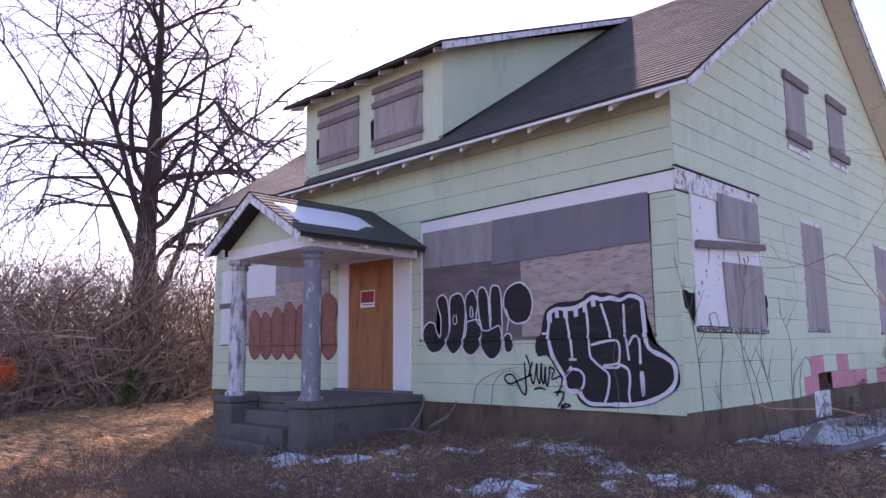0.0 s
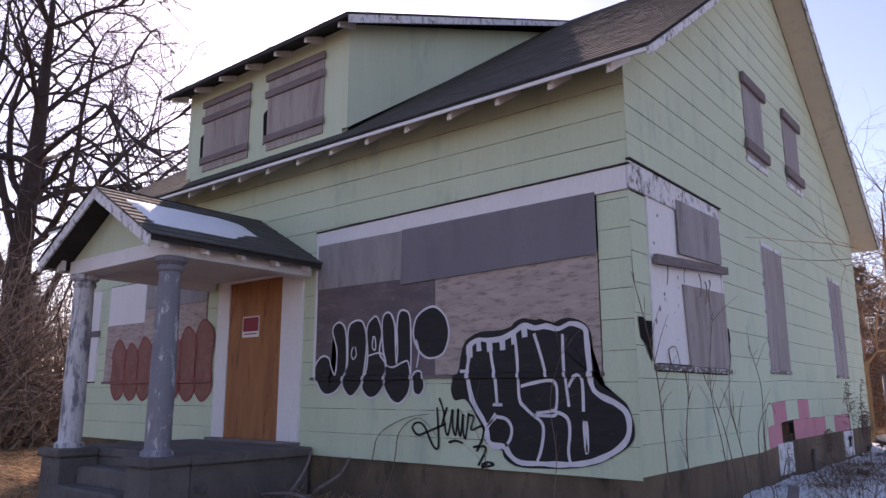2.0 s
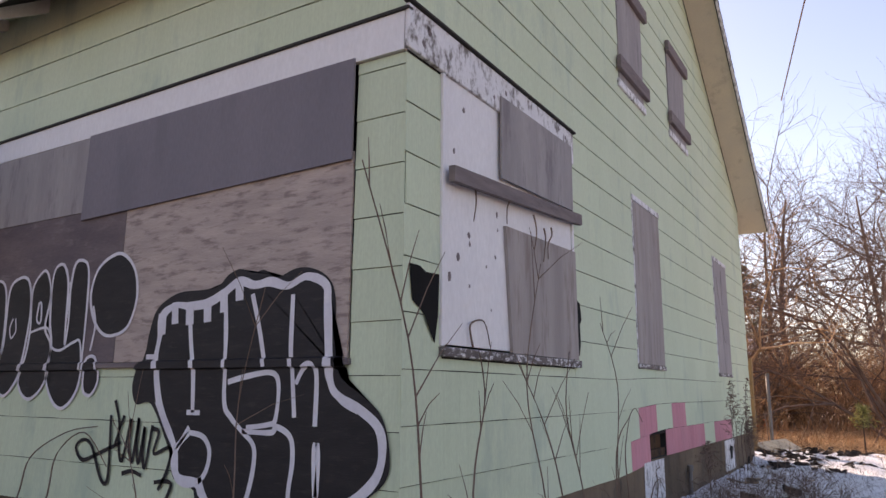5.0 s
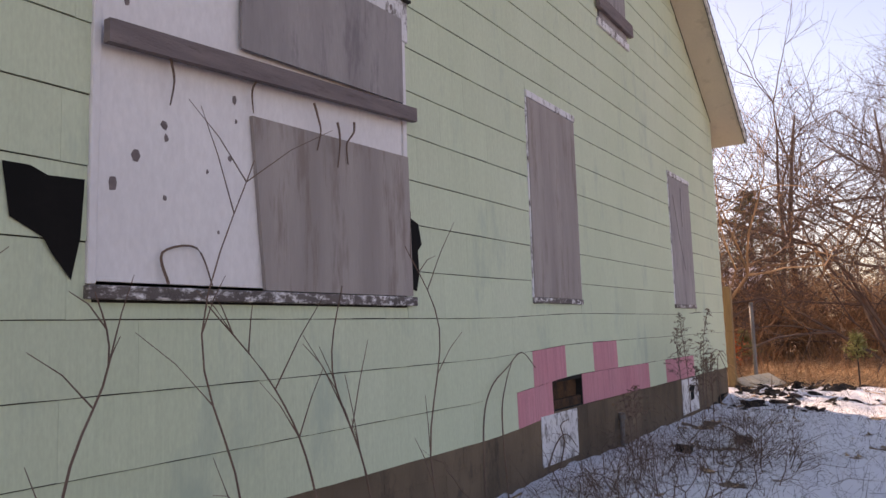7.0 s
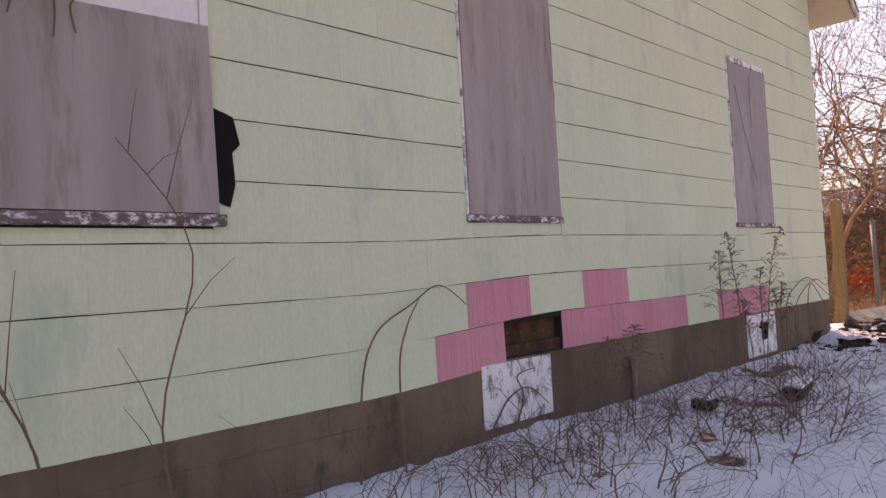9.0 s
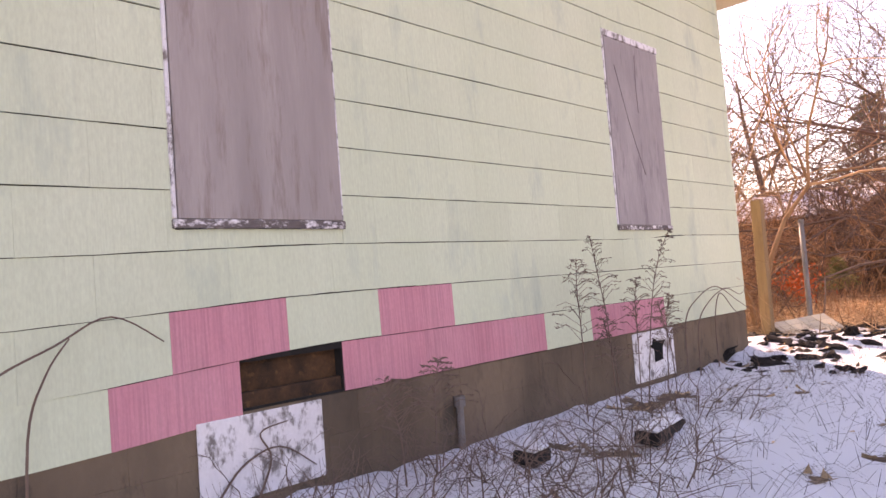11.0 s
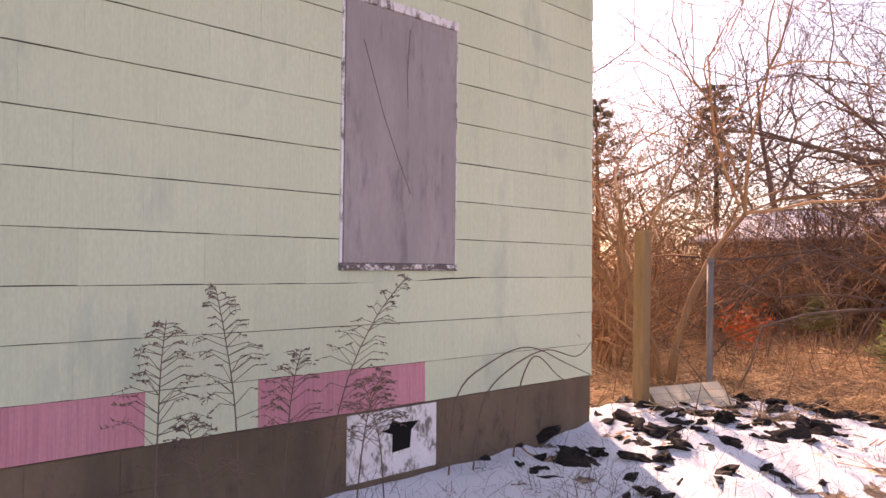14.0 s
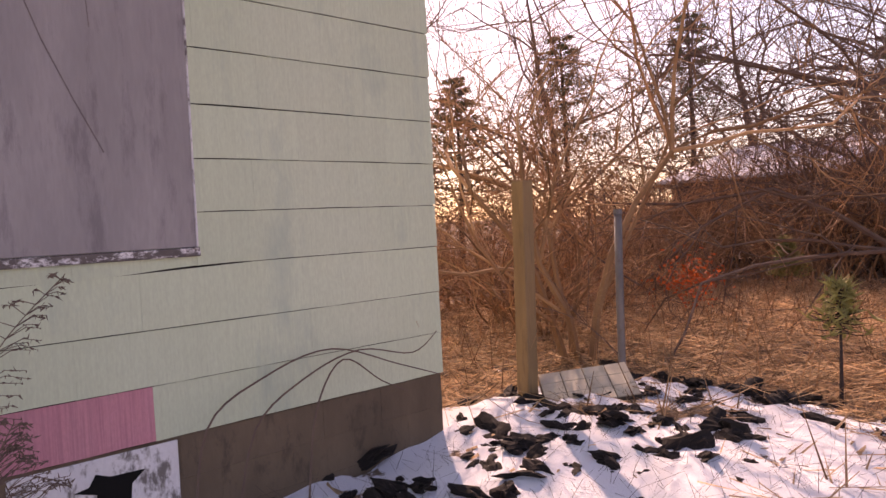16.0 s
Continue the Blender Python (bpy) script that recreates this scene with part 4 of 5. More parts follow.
for k in range(6):
    y, z = INNER[k][0], INNER[k][1]
    part("white_drip", ribbon([(y, z + 0.02), (y - 0.005, z - 0.05), (y - 0.01, z - 0.11)], 0.06, 0.004), WHITEPAINT, g, "white sprayed gap")
g = thing("graffiti", "thin black scribbled tag on the green siding", "graffiti")
for pts in TAG:
    part("scribble", ribbon(pts, 0.024, 0.001), BLACKPAINT, g, "black marker stroke")
g = thing("graffiti", "red-brown bubble letters sprayed over the porch window boards", "graffiti")
for k in range(7):
    y, zt = 6.30 + k * 0.39, 2.02 - 0.05 * (k % 3) - 0.03 * k
    shape = [(y, zt), (y - 0.19, zt - 0.2), (y - 0.15, 1.45), (y - 0.18, 1.12), (y + 0.03, 0.93), (y + 0.24, 1.12), (y + 0.22, 1.5), (y + 0.26, zt - 0.22), (y + 0.14, zt)]
    part("letter_fill", fill(shape, 0.001 + 0.0004 * k), REDPAINT, g, "brownish red sprayed letter")
    part("letter_outline", ribbon(shape, 0.022, 0.0042, True), REDPAINT_D, g, "dark red outline")

# ---- plants ----
def grow(bm, rnd, p, d, r, length, depth, spread_a=0.6, sides=5, droop=0.0, kids=3):
    pts, q = [p], Vector(p)
    steps = 4
    for i in range(steps):
        d = (d + Vector((rnd.gauss(0, 0.19), rnd.gauss(0, 0.19), rnd.gauss(0.02 - droop, 0.15)))).normalized()
        q = q + d * length / steps
        pts.append(q.copy())
    tube(bm, pts, r, r * 0.55, max(3, sides))
    if depth == 0:
        return
    for k in range(kids):
        i = rnd.randrange(1, steps + 1) if k else steps
        a = d.orthogonal().normalized()
        a.rotate(Matrix.Rotation(rnd.uniform(0, math.tau), 3, d))
        nd = (d * rnd.uniform(0.5, 1.1) + a * rnd.uniform(0.5, 1.0) * spread_a * 1.6).normalized()
        grow(bm, rnd, pts[i], nd, r * rnd.uniform(0.42, 0.6), length * rnd.uniform(0.55, 0.85), depth - 1, spread_a, sides - 1, droop, kids)


def tree(name, label, x, y, height, r, seed, material=BARK, twig=TWIG, depth=4, kids=4, lean=(0, 0), limbs=9, fork=0.35, droop=0.0, group="", limb=0.42, wobble=0.05, thick=0.5, top=0.25, leaders=0):
    rnd = random.Random(seed)
    z = ground_z(x, y) - 0.15
    t = thing(name, label, "tree", group, at=(x, y, z))
    bm = bmesh.new()
    d = Vector((lean[0], lean[1], 1)).normalized()
    pts, q = [Vector((0, 0, 0))], Vector((0, 0, 0))
    for i in range(10):
        d = (d + Vector((rnd.gauss(0, wobble), rnd.gauss(0, wobble), 0.03))).normalized()
        q = q + d * height * 0.09
        pts.append(q.copy())
    tube(bm, [Vector((0, 0, 0)) , pts[0] + Vector((0, 0, 0.25))] + pts[1:], r * 1.25, r * top, 10)
    part("trunk", bm, material, t, "", True)
    bm = bmesh.new()
    for k in range(limbs):
        f = fork + (0.97 - fork) * (k + rnd.random() * 0.6) / limbs
        i = min(9, int(f * 10))
        a = k * 2.4 + rnd.uniform(-0.4, 0.4)
        nd = Vector((math.cos(a), math.sin(a), rnd.uniform(0.35, 1.1) if k >= leaders else 2.4)).normalized()
        grow(bm, rnd, pts[i], nd, r * (thick - 0.6 * thick * f), height * limb * (1.15 - 0.7 * f), depth, 0.6, 6, droop, kids)
    part("crown", bm, twig, t, "bare branches and fine twigs")
    return t


def bush_mesh(rnd, height, stems, material, depth=2, kids=3, wide=0.7, thick=0.012):
    bm = bmesh.new()
    for _ in range(stems):
        a = rnd.uniform(0, math.tau)
        s = rnd.uniform(0, wide * 0.5)
        p = Vector((s * math.cos(a), s * math.sin(a), -0.1))
        d = Vector((wide * math.cos(a) * rnd.random(), wide * math.sin(a) * rnd.random(), 1)).normalized()
        grow(bm, rnd, p, d, thick * rnd.uniform(0.6, 1.2), height * rnd.uniform(0.4, 0.62), depth, 0.7, 4, 0.03, kids)
    return bm


def shrub(name, label, seed, height, stems, material, depth=2, kids=3, wide=0.7, thick=0.012, group=""):
    t = thing(name, label, "shrub", group)
    part("crown", bush_mesh(random.Random(seed), height, stems, material, depth, kids, wide, thick), material, t)
    return t


def scatter(src, spots, rnd, lo=0.8, hi=1.25):
    for i, (x, y) in enumerate(spots):
        s = rnd.uniform(lo, hi)
        m = pose(x, y, ground_z(x, y), 0, 0, rnd.uniform(0, 360))
        if i == 0:
            src.matrix_basis = m
        else:
            o = copy_thing(src, m)
            o.scale = (s, s, s * rnd.uniform(0.85, 1.1))


rnd = random.Random(11)
tree("bare_tree", "tall bare dark-barked tree with drooping twigs", 2.7, 19.8, 15.0, 0.42, 5, twig=BARK, depth=4, kids=4, limbs=19, fork=0.27, droop=0.07, wobble=0.025, thick=0.38, limb=0.37, top=0.14, leaders=5, lean=(-0.055, 0.055))
# thicket beyond the far end of the house and along the yard
a = shrub("brush", "tangled bare brown brush", 21, 2.6, 24, BRUSHWOOD, 2, 4, 0.9, 0.018, "brush thicket")
scatter(a, [(-9 + 1.25 * i + rnd.uniform(-0.6, 0.6), 21.5 + rnd.uniform(-3.5, 4) + 0.5 * abs(i - 10)) for i in range(26)], rnd)
a = shrub("brush", "tangled tan sunlit brush", 22, 2.4, 15, TAN_TWIG, 2, 4, 0.9, 0.019, "brush thicket")
scatter(a, [(14.5 + 2.6 * (i % 5) + rnd.uniform(-0.9, 0.9), 4.2 + 2.4 * (i // 5) + rnd.uniform(-0.8, 0.8)) for i in range(20)], rnd)
a = shrub("brush", "dense greyish bare brush", 23, 3.4, 17, BRUSHWOOD, 2, 4, 0.8, 0.026, "brush thicket")
scatter(a, [(23 + 2.6 * (i % 6) + rnd.uniform(-0.8, 0.8), -9 + 2.6 * (i // 6) + rnd.uniform(-0.9, 0.9)) for i in range(30)], rnd)
for i, (x, y, h) in enumerate(((24, -3.5, 8.5), (27, 1.0, 9.5), (22.5, -7.5, 8), (30, -8, 10), (33, -2, 11), (29, 6, 9), (36, 3, 12), (26, 11, 10), (18, 14, 9), (40, -10, 13), (44, -3, 12))):
    tree("bare_tree", "bare multi-branched tree at the edge of the yard", x, y, h, 0.14, 40 + i, TWIG, TWIG, 3, 4, limbs=11, fork=0.12, limb=0.5, group="bare yard trees")
for i in range(14):
    tree("bare_tree", "slender bare tree in far woods", -24 + 4.2 * i + rnd.uniform(-1.5, 1.5), 40 + rnd.uniform(-4, 10), rnd.uniform(5, 8), 0.12, 80 + i, TWIG, TWIG, 3, 3, limbs=9, fork=0.1, limb=0.5, group="far woods")

# ---- yard things ----
def near_walk(x, y, d=0.7):
    return any((x - e[0]) ** 2 + (y - e[1]) ** 2 < d * d for _, e, _, _ in PATH)


def curve_pts(pts, per=5):
    pts = [Vector(p) for p in pts]
    out = []
    for i in range(len(pts) - 1):
        p = [pts[min(max(i + k, 0), len(pts) - 1)] for k in (-1, 0, 1, 2)]
        for j in range(per):
            t = j / per
            out.append(0.5 * (2 * p[1] + (p[2] - p[0]) * t + (2 * p[0] - 5 * p[1] + 4 * p[2] - p[3]) * t * t + (3 * p[1] - p[0] - 3 * p[2] + p[3]) * t ** 3))
    return out + [pts[-1]]


def pine(x, y, h, seed, material, label, dense=900, wide=0.32, base=0.12, leaf=0.22):
    r = random.Random(seed)
    t = thing("pine_tree", label, "tree", at=(x, y, ground_z(x, y) - 0.05))
    part("trunk", tube(bmesh.new(), [(0, 0, 0), (0.02 * h, 0, h * 0.5), (0, 0, h)], h * 0.018, h * 0.004, 7), BARK, t)
    bm = bmesh.new()
    wood = bmesh.new()
    tiers = 16
    for k in range(tiers * 5):
        f = base + (1 - base) * (k / (tiers * 5)) ** 0.9
        a = k * 2.39996
        reach = h * wide * (1.02 - f) * r.uniform(0.6, 1.15) + 0.06 * h * wide
        tip = Vector((math.cos(a) * reach, math.sin(a) * reach, f * h + reach * r.uniform(-0.05, 0.35)))
        start = Vector((0, 0, f * h))
        tube(wood, [start, (start + tip) / 2 + Vector((0, 0, -0.03 * h * wide)), tip], 0.006 * h ** 0.5, 0.002, 3)
        for _ in range(dense // (tiers * 5)):
            c = start.lerp(tip, r.uniform(0.35, 1.05)) + Vector((r.gauss(0, 1), r.gauss(0, 1), r.gauss(0, 0.7))) * 0.1 * reach
            for _ in range(4):
                d = Vector((r.gauss(0, 1), r.gauss(0, 1), r.gauss(0.5, 0.7))).normalized() * leaf * r.uniform(0.6, 1.1)
                s = d.orthogonal().normalized() * leaf * 0.09
                bm.faces.new([bm.verts.new(c + s), bm.verts.new(c - s), bm.verts.new(c + d)])
    part("limbs", wood, BARK, t)["kind"] = "stuff"
    part("needles", bm, material, t)["kind"] = "stuff"
    return t


# fence post and pole at the back corner
px_, py_ = 11.08, 0.14
t = thing("fence_post", "weathered square wooden fence post leaning slightly", "post")
bm = box(bmesh.new(), -0.058, 0.058, -0.058, 0.058, -0.4, 1.65, 0.008)
for v in bm.verts:
    if v.co.z > 1.5:
        v.co.z += 0.05 * (0.06 - abs(v.co.x)) / 0.06
    v.co.x += 0.02 * v.co.z
bmesh.ops.translate(bm, verts=bm.verts[:], vec=(px_, py_, 0))
part("shaft", bm, POSTWOOD, t)
bm = box(bmesh.new(), px_ - 0.02, px_ + 0.10, py_ - 0.05, py_ + 0.07, 1.28, 1.31, 0.003)
part("notch_block", bm, POSTWOOD, t)
t = thing("fence_pole", "thin galvanised steel fence pole with a cap", "post")
bm = tube(bmesh.new(), [(12.06, -0.03, -0.4), (12.07, -0.03, 0.6), (12.10, -0.02, 1.38)], 0.032, 0.032, 10)
part("shaft", bm, METAL, t, "", True)
part("cap", tube(bmesh.new(), [(12.10, -0.02, 1.378), (12.10, -0.02, 1.42)], 0.040, 0.034, 10), METAL, t)
# pale slab with a grid of tiles on the rubble pile
t = thing("tile_slab", "pale broken slab of square tiles lying on the snow", "rubble")
M = pose(11.36, -0.20, ground_z(11.36, -0.20) + 0.05, 20, -6, -44) @ Matrix.Diagonal((0.8, 0.8, 0.9, 1))
bm = box(bmesh.new(), -0.42, 0.42, -0.27, 0.27, -0.05, 0.03, 0.006)
bm.transform(M)
SLAB = shader("pale_tile", (0.62, 0.55, 0.42), (0.54, 0.47, 0.36), 0.8, 5, 50, 0.2, (0.3, 0.25, 0.18), 0.4)
part("mortar_bed", bm, CONCRETE, t)
for i in range(4):
    for j in range(3):
        bm = box(bmesh.new(), -0.415 + i * 0.208, -0.415 + i * 0.208 + 0.2, -0.265 + j * 0.178, -0.265 + j * 0.178 + 0.17, 0.031, 0.045, 0.003)
        bm.transform(M)
        part("tile", bm, SLAB, t)
# clods and torn roofing lying in the snow
r = random.Random(3)
for k in range(138):
    x, y = r.uniform(8.8, 12.6), r.gauss(-0.75, 0.6)
    if near_walk(x, y, 0.8):
        continue
    s = r.uniform(0.03, 0.075) if k % 4 else r.uniform(0.07, 0.12)
    long, flat_ = r.uniform(1.0, 2.6), r.uniform(0.4, 0.75)
    bm = bmesh.new()
    bmesh.ops.create_icosphere(bm, subdivisions=3, radius=s * 0.8)
    for v in bm.verts:
        u = v.co / s
        v.co *= 1 + 0.9 * noise.noise(u * 1.4 + Vector((k, 0, 0))) + 0.55 * noise.noise(u * 3.5 + Vector((0, k, 0)))
        v.co.z *= flat_
        v.co.x *= long
    bm.transform(pose(x, y, ground_z(x, y) + 0.02, r.uniform(-25, 25), r.uniform(-25, 25), r.uniform(0, 180)))
    tagged(part("clod", bm, CLOD), "dark wet clod of soil and torn roofing in snow", "debris", "rubble in the snow")
# snow-capped board and stone by the foundation
for x, y, w in ((6.25, -0.95, 0.30), (5.45, -0.62, 0.10)):
    t = thing("debris_board", "dark curved board with a cap of snow", "debris")
    bm = box(bmesh.new(), -w, w, -0.07, 0.07, -0.04, 0.03, 0.012)
    bm.transform(pose(x, y, ground_z(x, y) + 0.07, 8, 3, 12))
    part("board", bm, CLOD, t)
    bm = box(bmesh.new(), -w * 0.96, w * 0.9, -0.06, 0.065, 0.031, 0.055, 0.01)
    bm.transform(pose(x, y, ground_z(x, y) + 0.07, 8, 3, 12))
    part("snow_cap", bm, SNOW, t)
# planks beside the gable near the front corner
for a, b in (((0.55, -0.95), (2.3, -0.55)), ((0.25, -1.25), (1.9, -1.45))):
    d = Vector((b[0] - a[0], b[1] - a[1], 0))
    bm = box(bmesh.new(), 0, d.length, -0.05, 0.05, 0.02, 0.06, 0.006)
    bm.transform(pose(a[0], a[1], ground_z(*a) + 0.06, 5, -2, math.degrees(math.atan2(d.y, d.x))))
    tagged(part("plank", bm, PLANK), "old grey plank lying in weeds and snow", "plank", "planks by the gable")
# dead wood against the foundation
for pts in ([(-0.75, 3.50, -0.2), (-0.6, 3.3, 0.05), (-0.5, 3.05, 0.22), (-0.45, 2.95, 0.40)], [(-0.7, 3.75, -0.15), (-0.5, 3.6, 0.2), (-0.45, 3.55, 0.42)], [(-0.6, 3.2, -0.1), (-0.7, 3.5, 0.02), (-0.8, 3.9, 0.0)]):
    tagged(part("dead_branch", tube(bmesh.new(), curve_pts(pts), 0.028, 0.010, 6), PLANK), "bare grey dead branch beside the porch", "branch", "dead branches")
# two pale blocks by the spreading tree
for x, y, a in ((17.3, -2.3, 20),):
    bm = box(bmesh.new(), -0.3, 0.3, -0.2, 0.2, -0.1, 0.3, 0.03)
    bm.transform(pose(x, y, ground_z(x, y), 6, 4, a))
    tagged(part("stone_block", bm, SLAB), "pale stone block in the leaves", "stone", "stone blocks")

# ---- plants against the house ----
def stem(pts, r0, label, branches=5, seed=0, material=TWIG):
    rr = random.Random(seed)
    path = curve_pts(pts)
    bm = tube(bmesh.new(), path, r0, r0 * 0.4, 5)
    for k in range(branches):
        i = rr.randrange(len(path) // 4, len(path) - 1)
        d = Vector((rr.uniform(-1, 1), rr.uniform(-0.35, 0.12), rr.uniform(0.3, 1))).normalized()
        q = path[i]
        L_ = rr.uniform(0.15, 0.45)
        tube(bm, [q, q + d * L_ * 0.5 + Vector((0, 0, 0.02)), q + d * L_], r0 * 0.5, r0 * 0.2, 4)
    return tagged(part("sapling", bm, material), label, "sapling", "saplings by the corner")


SAP = "thin bare sapling stem in front of the siding"
stem([(-0.30, -0.35, -0.15), (-0.36, -0.35, 0.67), (-0.47, -0.35, 1.27), (-0.80, -0.35, 1.92)], 0.0067, SAP, 8, 1)
stem([(0.0, -0.4, -0.15), (0.07, -0.35, 0.62), (0.22, -0.33, 1.01), (0.17, -0.33, 1.24)], 0.0060, SAP, 6, 2)
stem([(1.2, -0.4, -0.15), (1.1, -0.35, 0.51), (0.92, -0.33, 0.88), (0.6, -0.33, 1.2)], 0.0060, SAP, 6, 3)
stem([(1.5, -0.4, -0.15), (1.44, -0.35, 0.47), (1.25, -0.33, 0.93), (1.32, -0.33, 1.3)], 0.0060, SAP, 7, 4)
stem([(0.6, -0.5, -0.15), (0.65, -0.45, 0.5), (0.5, -0.42, 1.1), (0.75, -0.4, 1.75)], 0.0053, SAP, 7, 5)
stem([(1.9, -0.5, -0.15), (1.8, -0.45, 0.5), (1.95, -0.42, 1.1), (1.7, -0.4, 1.5)], 0.0053, SAP, 6, 6)
stem([(-0.7, 0.5, -0.2), (-0.6, 0.45, 0.5), (-0.5, 0.55, 1.0), (-0.62, 0.3, 1.5)], 0.0045, SAP, 6, 7)
stem([(-0.7, 1.3, -0.2), (-0.5, 1.2, 0.3), (-0.45, 1.35, 0.7), (-0.4, 1.6, 0.9)], 0.0045, SAP, 5, 8)
VINE = "bare vine arching against the siding"
for k, pts in enumerate(([(-0.2, 3.05, -0.1), (-0.06, 3.02, 0.34), (-0.05, 2.93, 0.61), (-0.05, 2.57, 0.78), (-0.05, 2.24, 0.83)], [(-0.2, 2.75, -0.1), (-0.06, 2.70, 0.33), (-0.05, 2.64, 0.64), (-0.05, 2.37, 0.79), (-0.06, 2.1, 0.6)],
                         [(2.9, -0.1, -0.1), (2.98, -0.05, 0.45), (3.09, -0.05, 0.70), (3.34, -0.05, 0.83), (3.55, -0.05, 0.92), (3.76, -0.05, 0.80)], [(3.2, -0.1, -0.1), (3.23, -0.05, 0.49), (3.30, -0.05, 0.72), (3.39, -0.05, 0.85)],
                         [(8.4, -0.12, -0.05), (8.5, -0.09, 0.46), (8.82, -0.08, 0.65), (9.23, -0.08, 0.73), (9.69, -0.08, 0.57), (9.99, -0.08, 0.46)], [(8.6, -0.14, -0.05), (8.75, -0.09, 0.40), (9.05, -0.08, 0.60), (9.4, -0.1, 0.70), (9.8, -0.08, 0.62), (10.0, -0.08, 0.72)],
                         [(9.0, -0.14, -0.05), (9.1, -0.1, 0.42), (9.3, -0.08, 0.66), (9.55, -0.09, 0.5), (9.75, -0.08, 0.40)], [(0.65, -0.03, 1.30), (0.62, -0.03, 1.42), (0.78, -0.03, 1.45), (0.86, -0.03, 1.30)], [(3.95, -0.03, 0.05), (4.1, -0.03, 0.2), (4.3, -0.03, 0.25), (4.5, -0.03, 0.12)], [(4.15, -0.03, 0.0), (4.25, -0.03, 0.2), (4.2, -0.03, 0.33), (4.35, -0.03, 0.36)])):
    tagged(part("vine", tube(bmesh.new(), curve_pts(pts), 0.0065, 0.003, 5), TWIG), VINE, "vine", "vines on the house")
for k, (x, z, a) in enumerate(((1.45, 2.16, 0.3), (1.75, 2.13, -0.4), (1.62, 2.10, 0.1), (0.62, 2.18, 0.2), (1.1, 2.25, -0.3))):
    pts = [(x, -0.05, z + 0.06), (x + 0.04 * a, -0.06, z), (x + 0.15 * a, -0.05, z - 0.07), (x + 0.1 * a, -0.04, z - 0.17)]
    tagged(part("vine", tube(bmesh.new(), curve_pts(pts), 0.007, 0.003, 5), TWIG), "dry twig caught behind the boards", "vine", "vines on the house")


def goldenrod(x, y, lean, h, seed):
    rr = random.Random(seed)
    z = ground_z(x, y)
    path = curve_pts([(x, y, z - 0.03), (x + lean * 0.25, y, z + h * 0.5), (x + lean * 0.6, y + 0.02, z + h * 0.8), (x + lean, y + 0.02, z + h)], 8)
    t = thing("weed", "dry goldenrod stalk with drooping seed heads", "weed", "dry weeds by the foundation")
    part("stalk", tube(bmesh.new(), path, 0.0045, 0.002, 4), TWIG, t)
    bm = bmesh.new()
    n_ = len(path)
    for k in range(46):
        i = int(n_ * (0.35 + 0.62 * k / 46))
        q = path[min(i, n_ - 1)]
        s = 0.22 * (1.05 - k / 46) + 0.03
        d = Vector((rr.choice((-1, 1)) * rr.uniform(0.5, 1), rr.uniform(-0.6, 0.4), rr.uniform(0.2, 0.7))).normalized()
        mid, tip = q + d * s * 0.6, q + d * s + Vector((0, 0, -0.25 * s))
        tube(bm, [q, mid, tip], 0.0022, 0.0012, 3)
        for j in range(5):
            c = mid.lerp(tip, j / 4)
            e = Vector((rr.gauss(0, 1), rr.gauss(0, 1), rr.gauss(-0.3, 1))).normalized() * rr.uniform(0.012, 0.03)
            o = e.orthogonal().normalized() * 0.005
            bm.faces.new([bm.verts.new(c + o), bm.verts.new(c - o), bm.verts.new(c + e)])
    part("seed_head", bm, TWIG, t)


for k, (x, y, lean, h) in enumerate(((6.85, -0.32, -0.14, 1.25), (7.25, -0.34, 0.62, 1.32), (6.42, -0.35, 0.05, 1.10), (7.0, -0.42, 0.12, 0.95), (7.45, -0.4, 0.2, 0.8), (6.6, -0.5, -0.1, 0.7), (7.7, -0.35, -0.15, 0.75), (5.0, -0.35, 0.1, 0.6), (4.75, -0.4, -0.08, 0.55))):
    goldenrod(x, y, lean, h, 60 + k)

# ---- shrubs and trees of the yard ----
def multi_stem(x, y, label, stems, h, lean, r0, seed, material, depth=3, kids=3):
    rr = random.Random(seed)
    t = thing("shrub_tree", label, "tree", at=(x, y, ground_z(x, y) - 0.1))
    for k in range(stems):
        a = k * math.tau / stems + rr.uniform(-0.3, 0.3)
        l_ = lean * rr.uniform(0.4, 1.2)
        d = Vector((math.cos(a) * l_, math.sin(a) * l_, 1)).normalized()
        bm = bmesh.new()
        grow(bm, rr, Vector((0.12 * math.cos(a), 0.12 * math.sin(a), 0)), d, r0 * rr.uniform(0.6, 1.1), h * rr.uniform(0.42, 0.6), depth, 0.65, 6, 0.0, kids)
        part("stem", bm, material, t)
    return t


multi_stem(16.2, -2.2, "large spreading bare shrub tree with many stems", 12, 6.2, 0.75, 0.045, 7, TWIG, 4, 4)
multi_stem(12.85, 0.98, "young tan-barked multi-stem tree behind the post", 5, 4.4, 0.28, 0.045, 9, TAN_TWIG, 4, 4)
multi_stem(14.2, 2.4, "twiggy tan shrub at the yard's edge", 7, 3.6, 0.5, 0.035, 10, TAN_TWIG, 4, 4)
multi_stem(22.2, 1.6, "dark twiggy shrub at the yard's edge", 9, 4.6, 0.8, 0.05, 12, TWIG, 4, 4)
multi_stem(-3.05, -3.55, "bare sapling spreading thin pale twigs", 4, 2.6, 0.6, 0.008, 13, TAN_TWIG, 3, 3)
pine(27.0, 11.8, 7.7, 1, NEEDLE_D, "dark green pine behind the brush", 3600, 0.5)
pine(31.0, 9.3, 8.5, 2, NEEDLE_D, "dark green pine behind the brush", 3600, 0.5)
pine(24.0, 13.9, 6.4, 3, NEEDLE_D, "dark green pine behind the brush", 3600, 0.5)
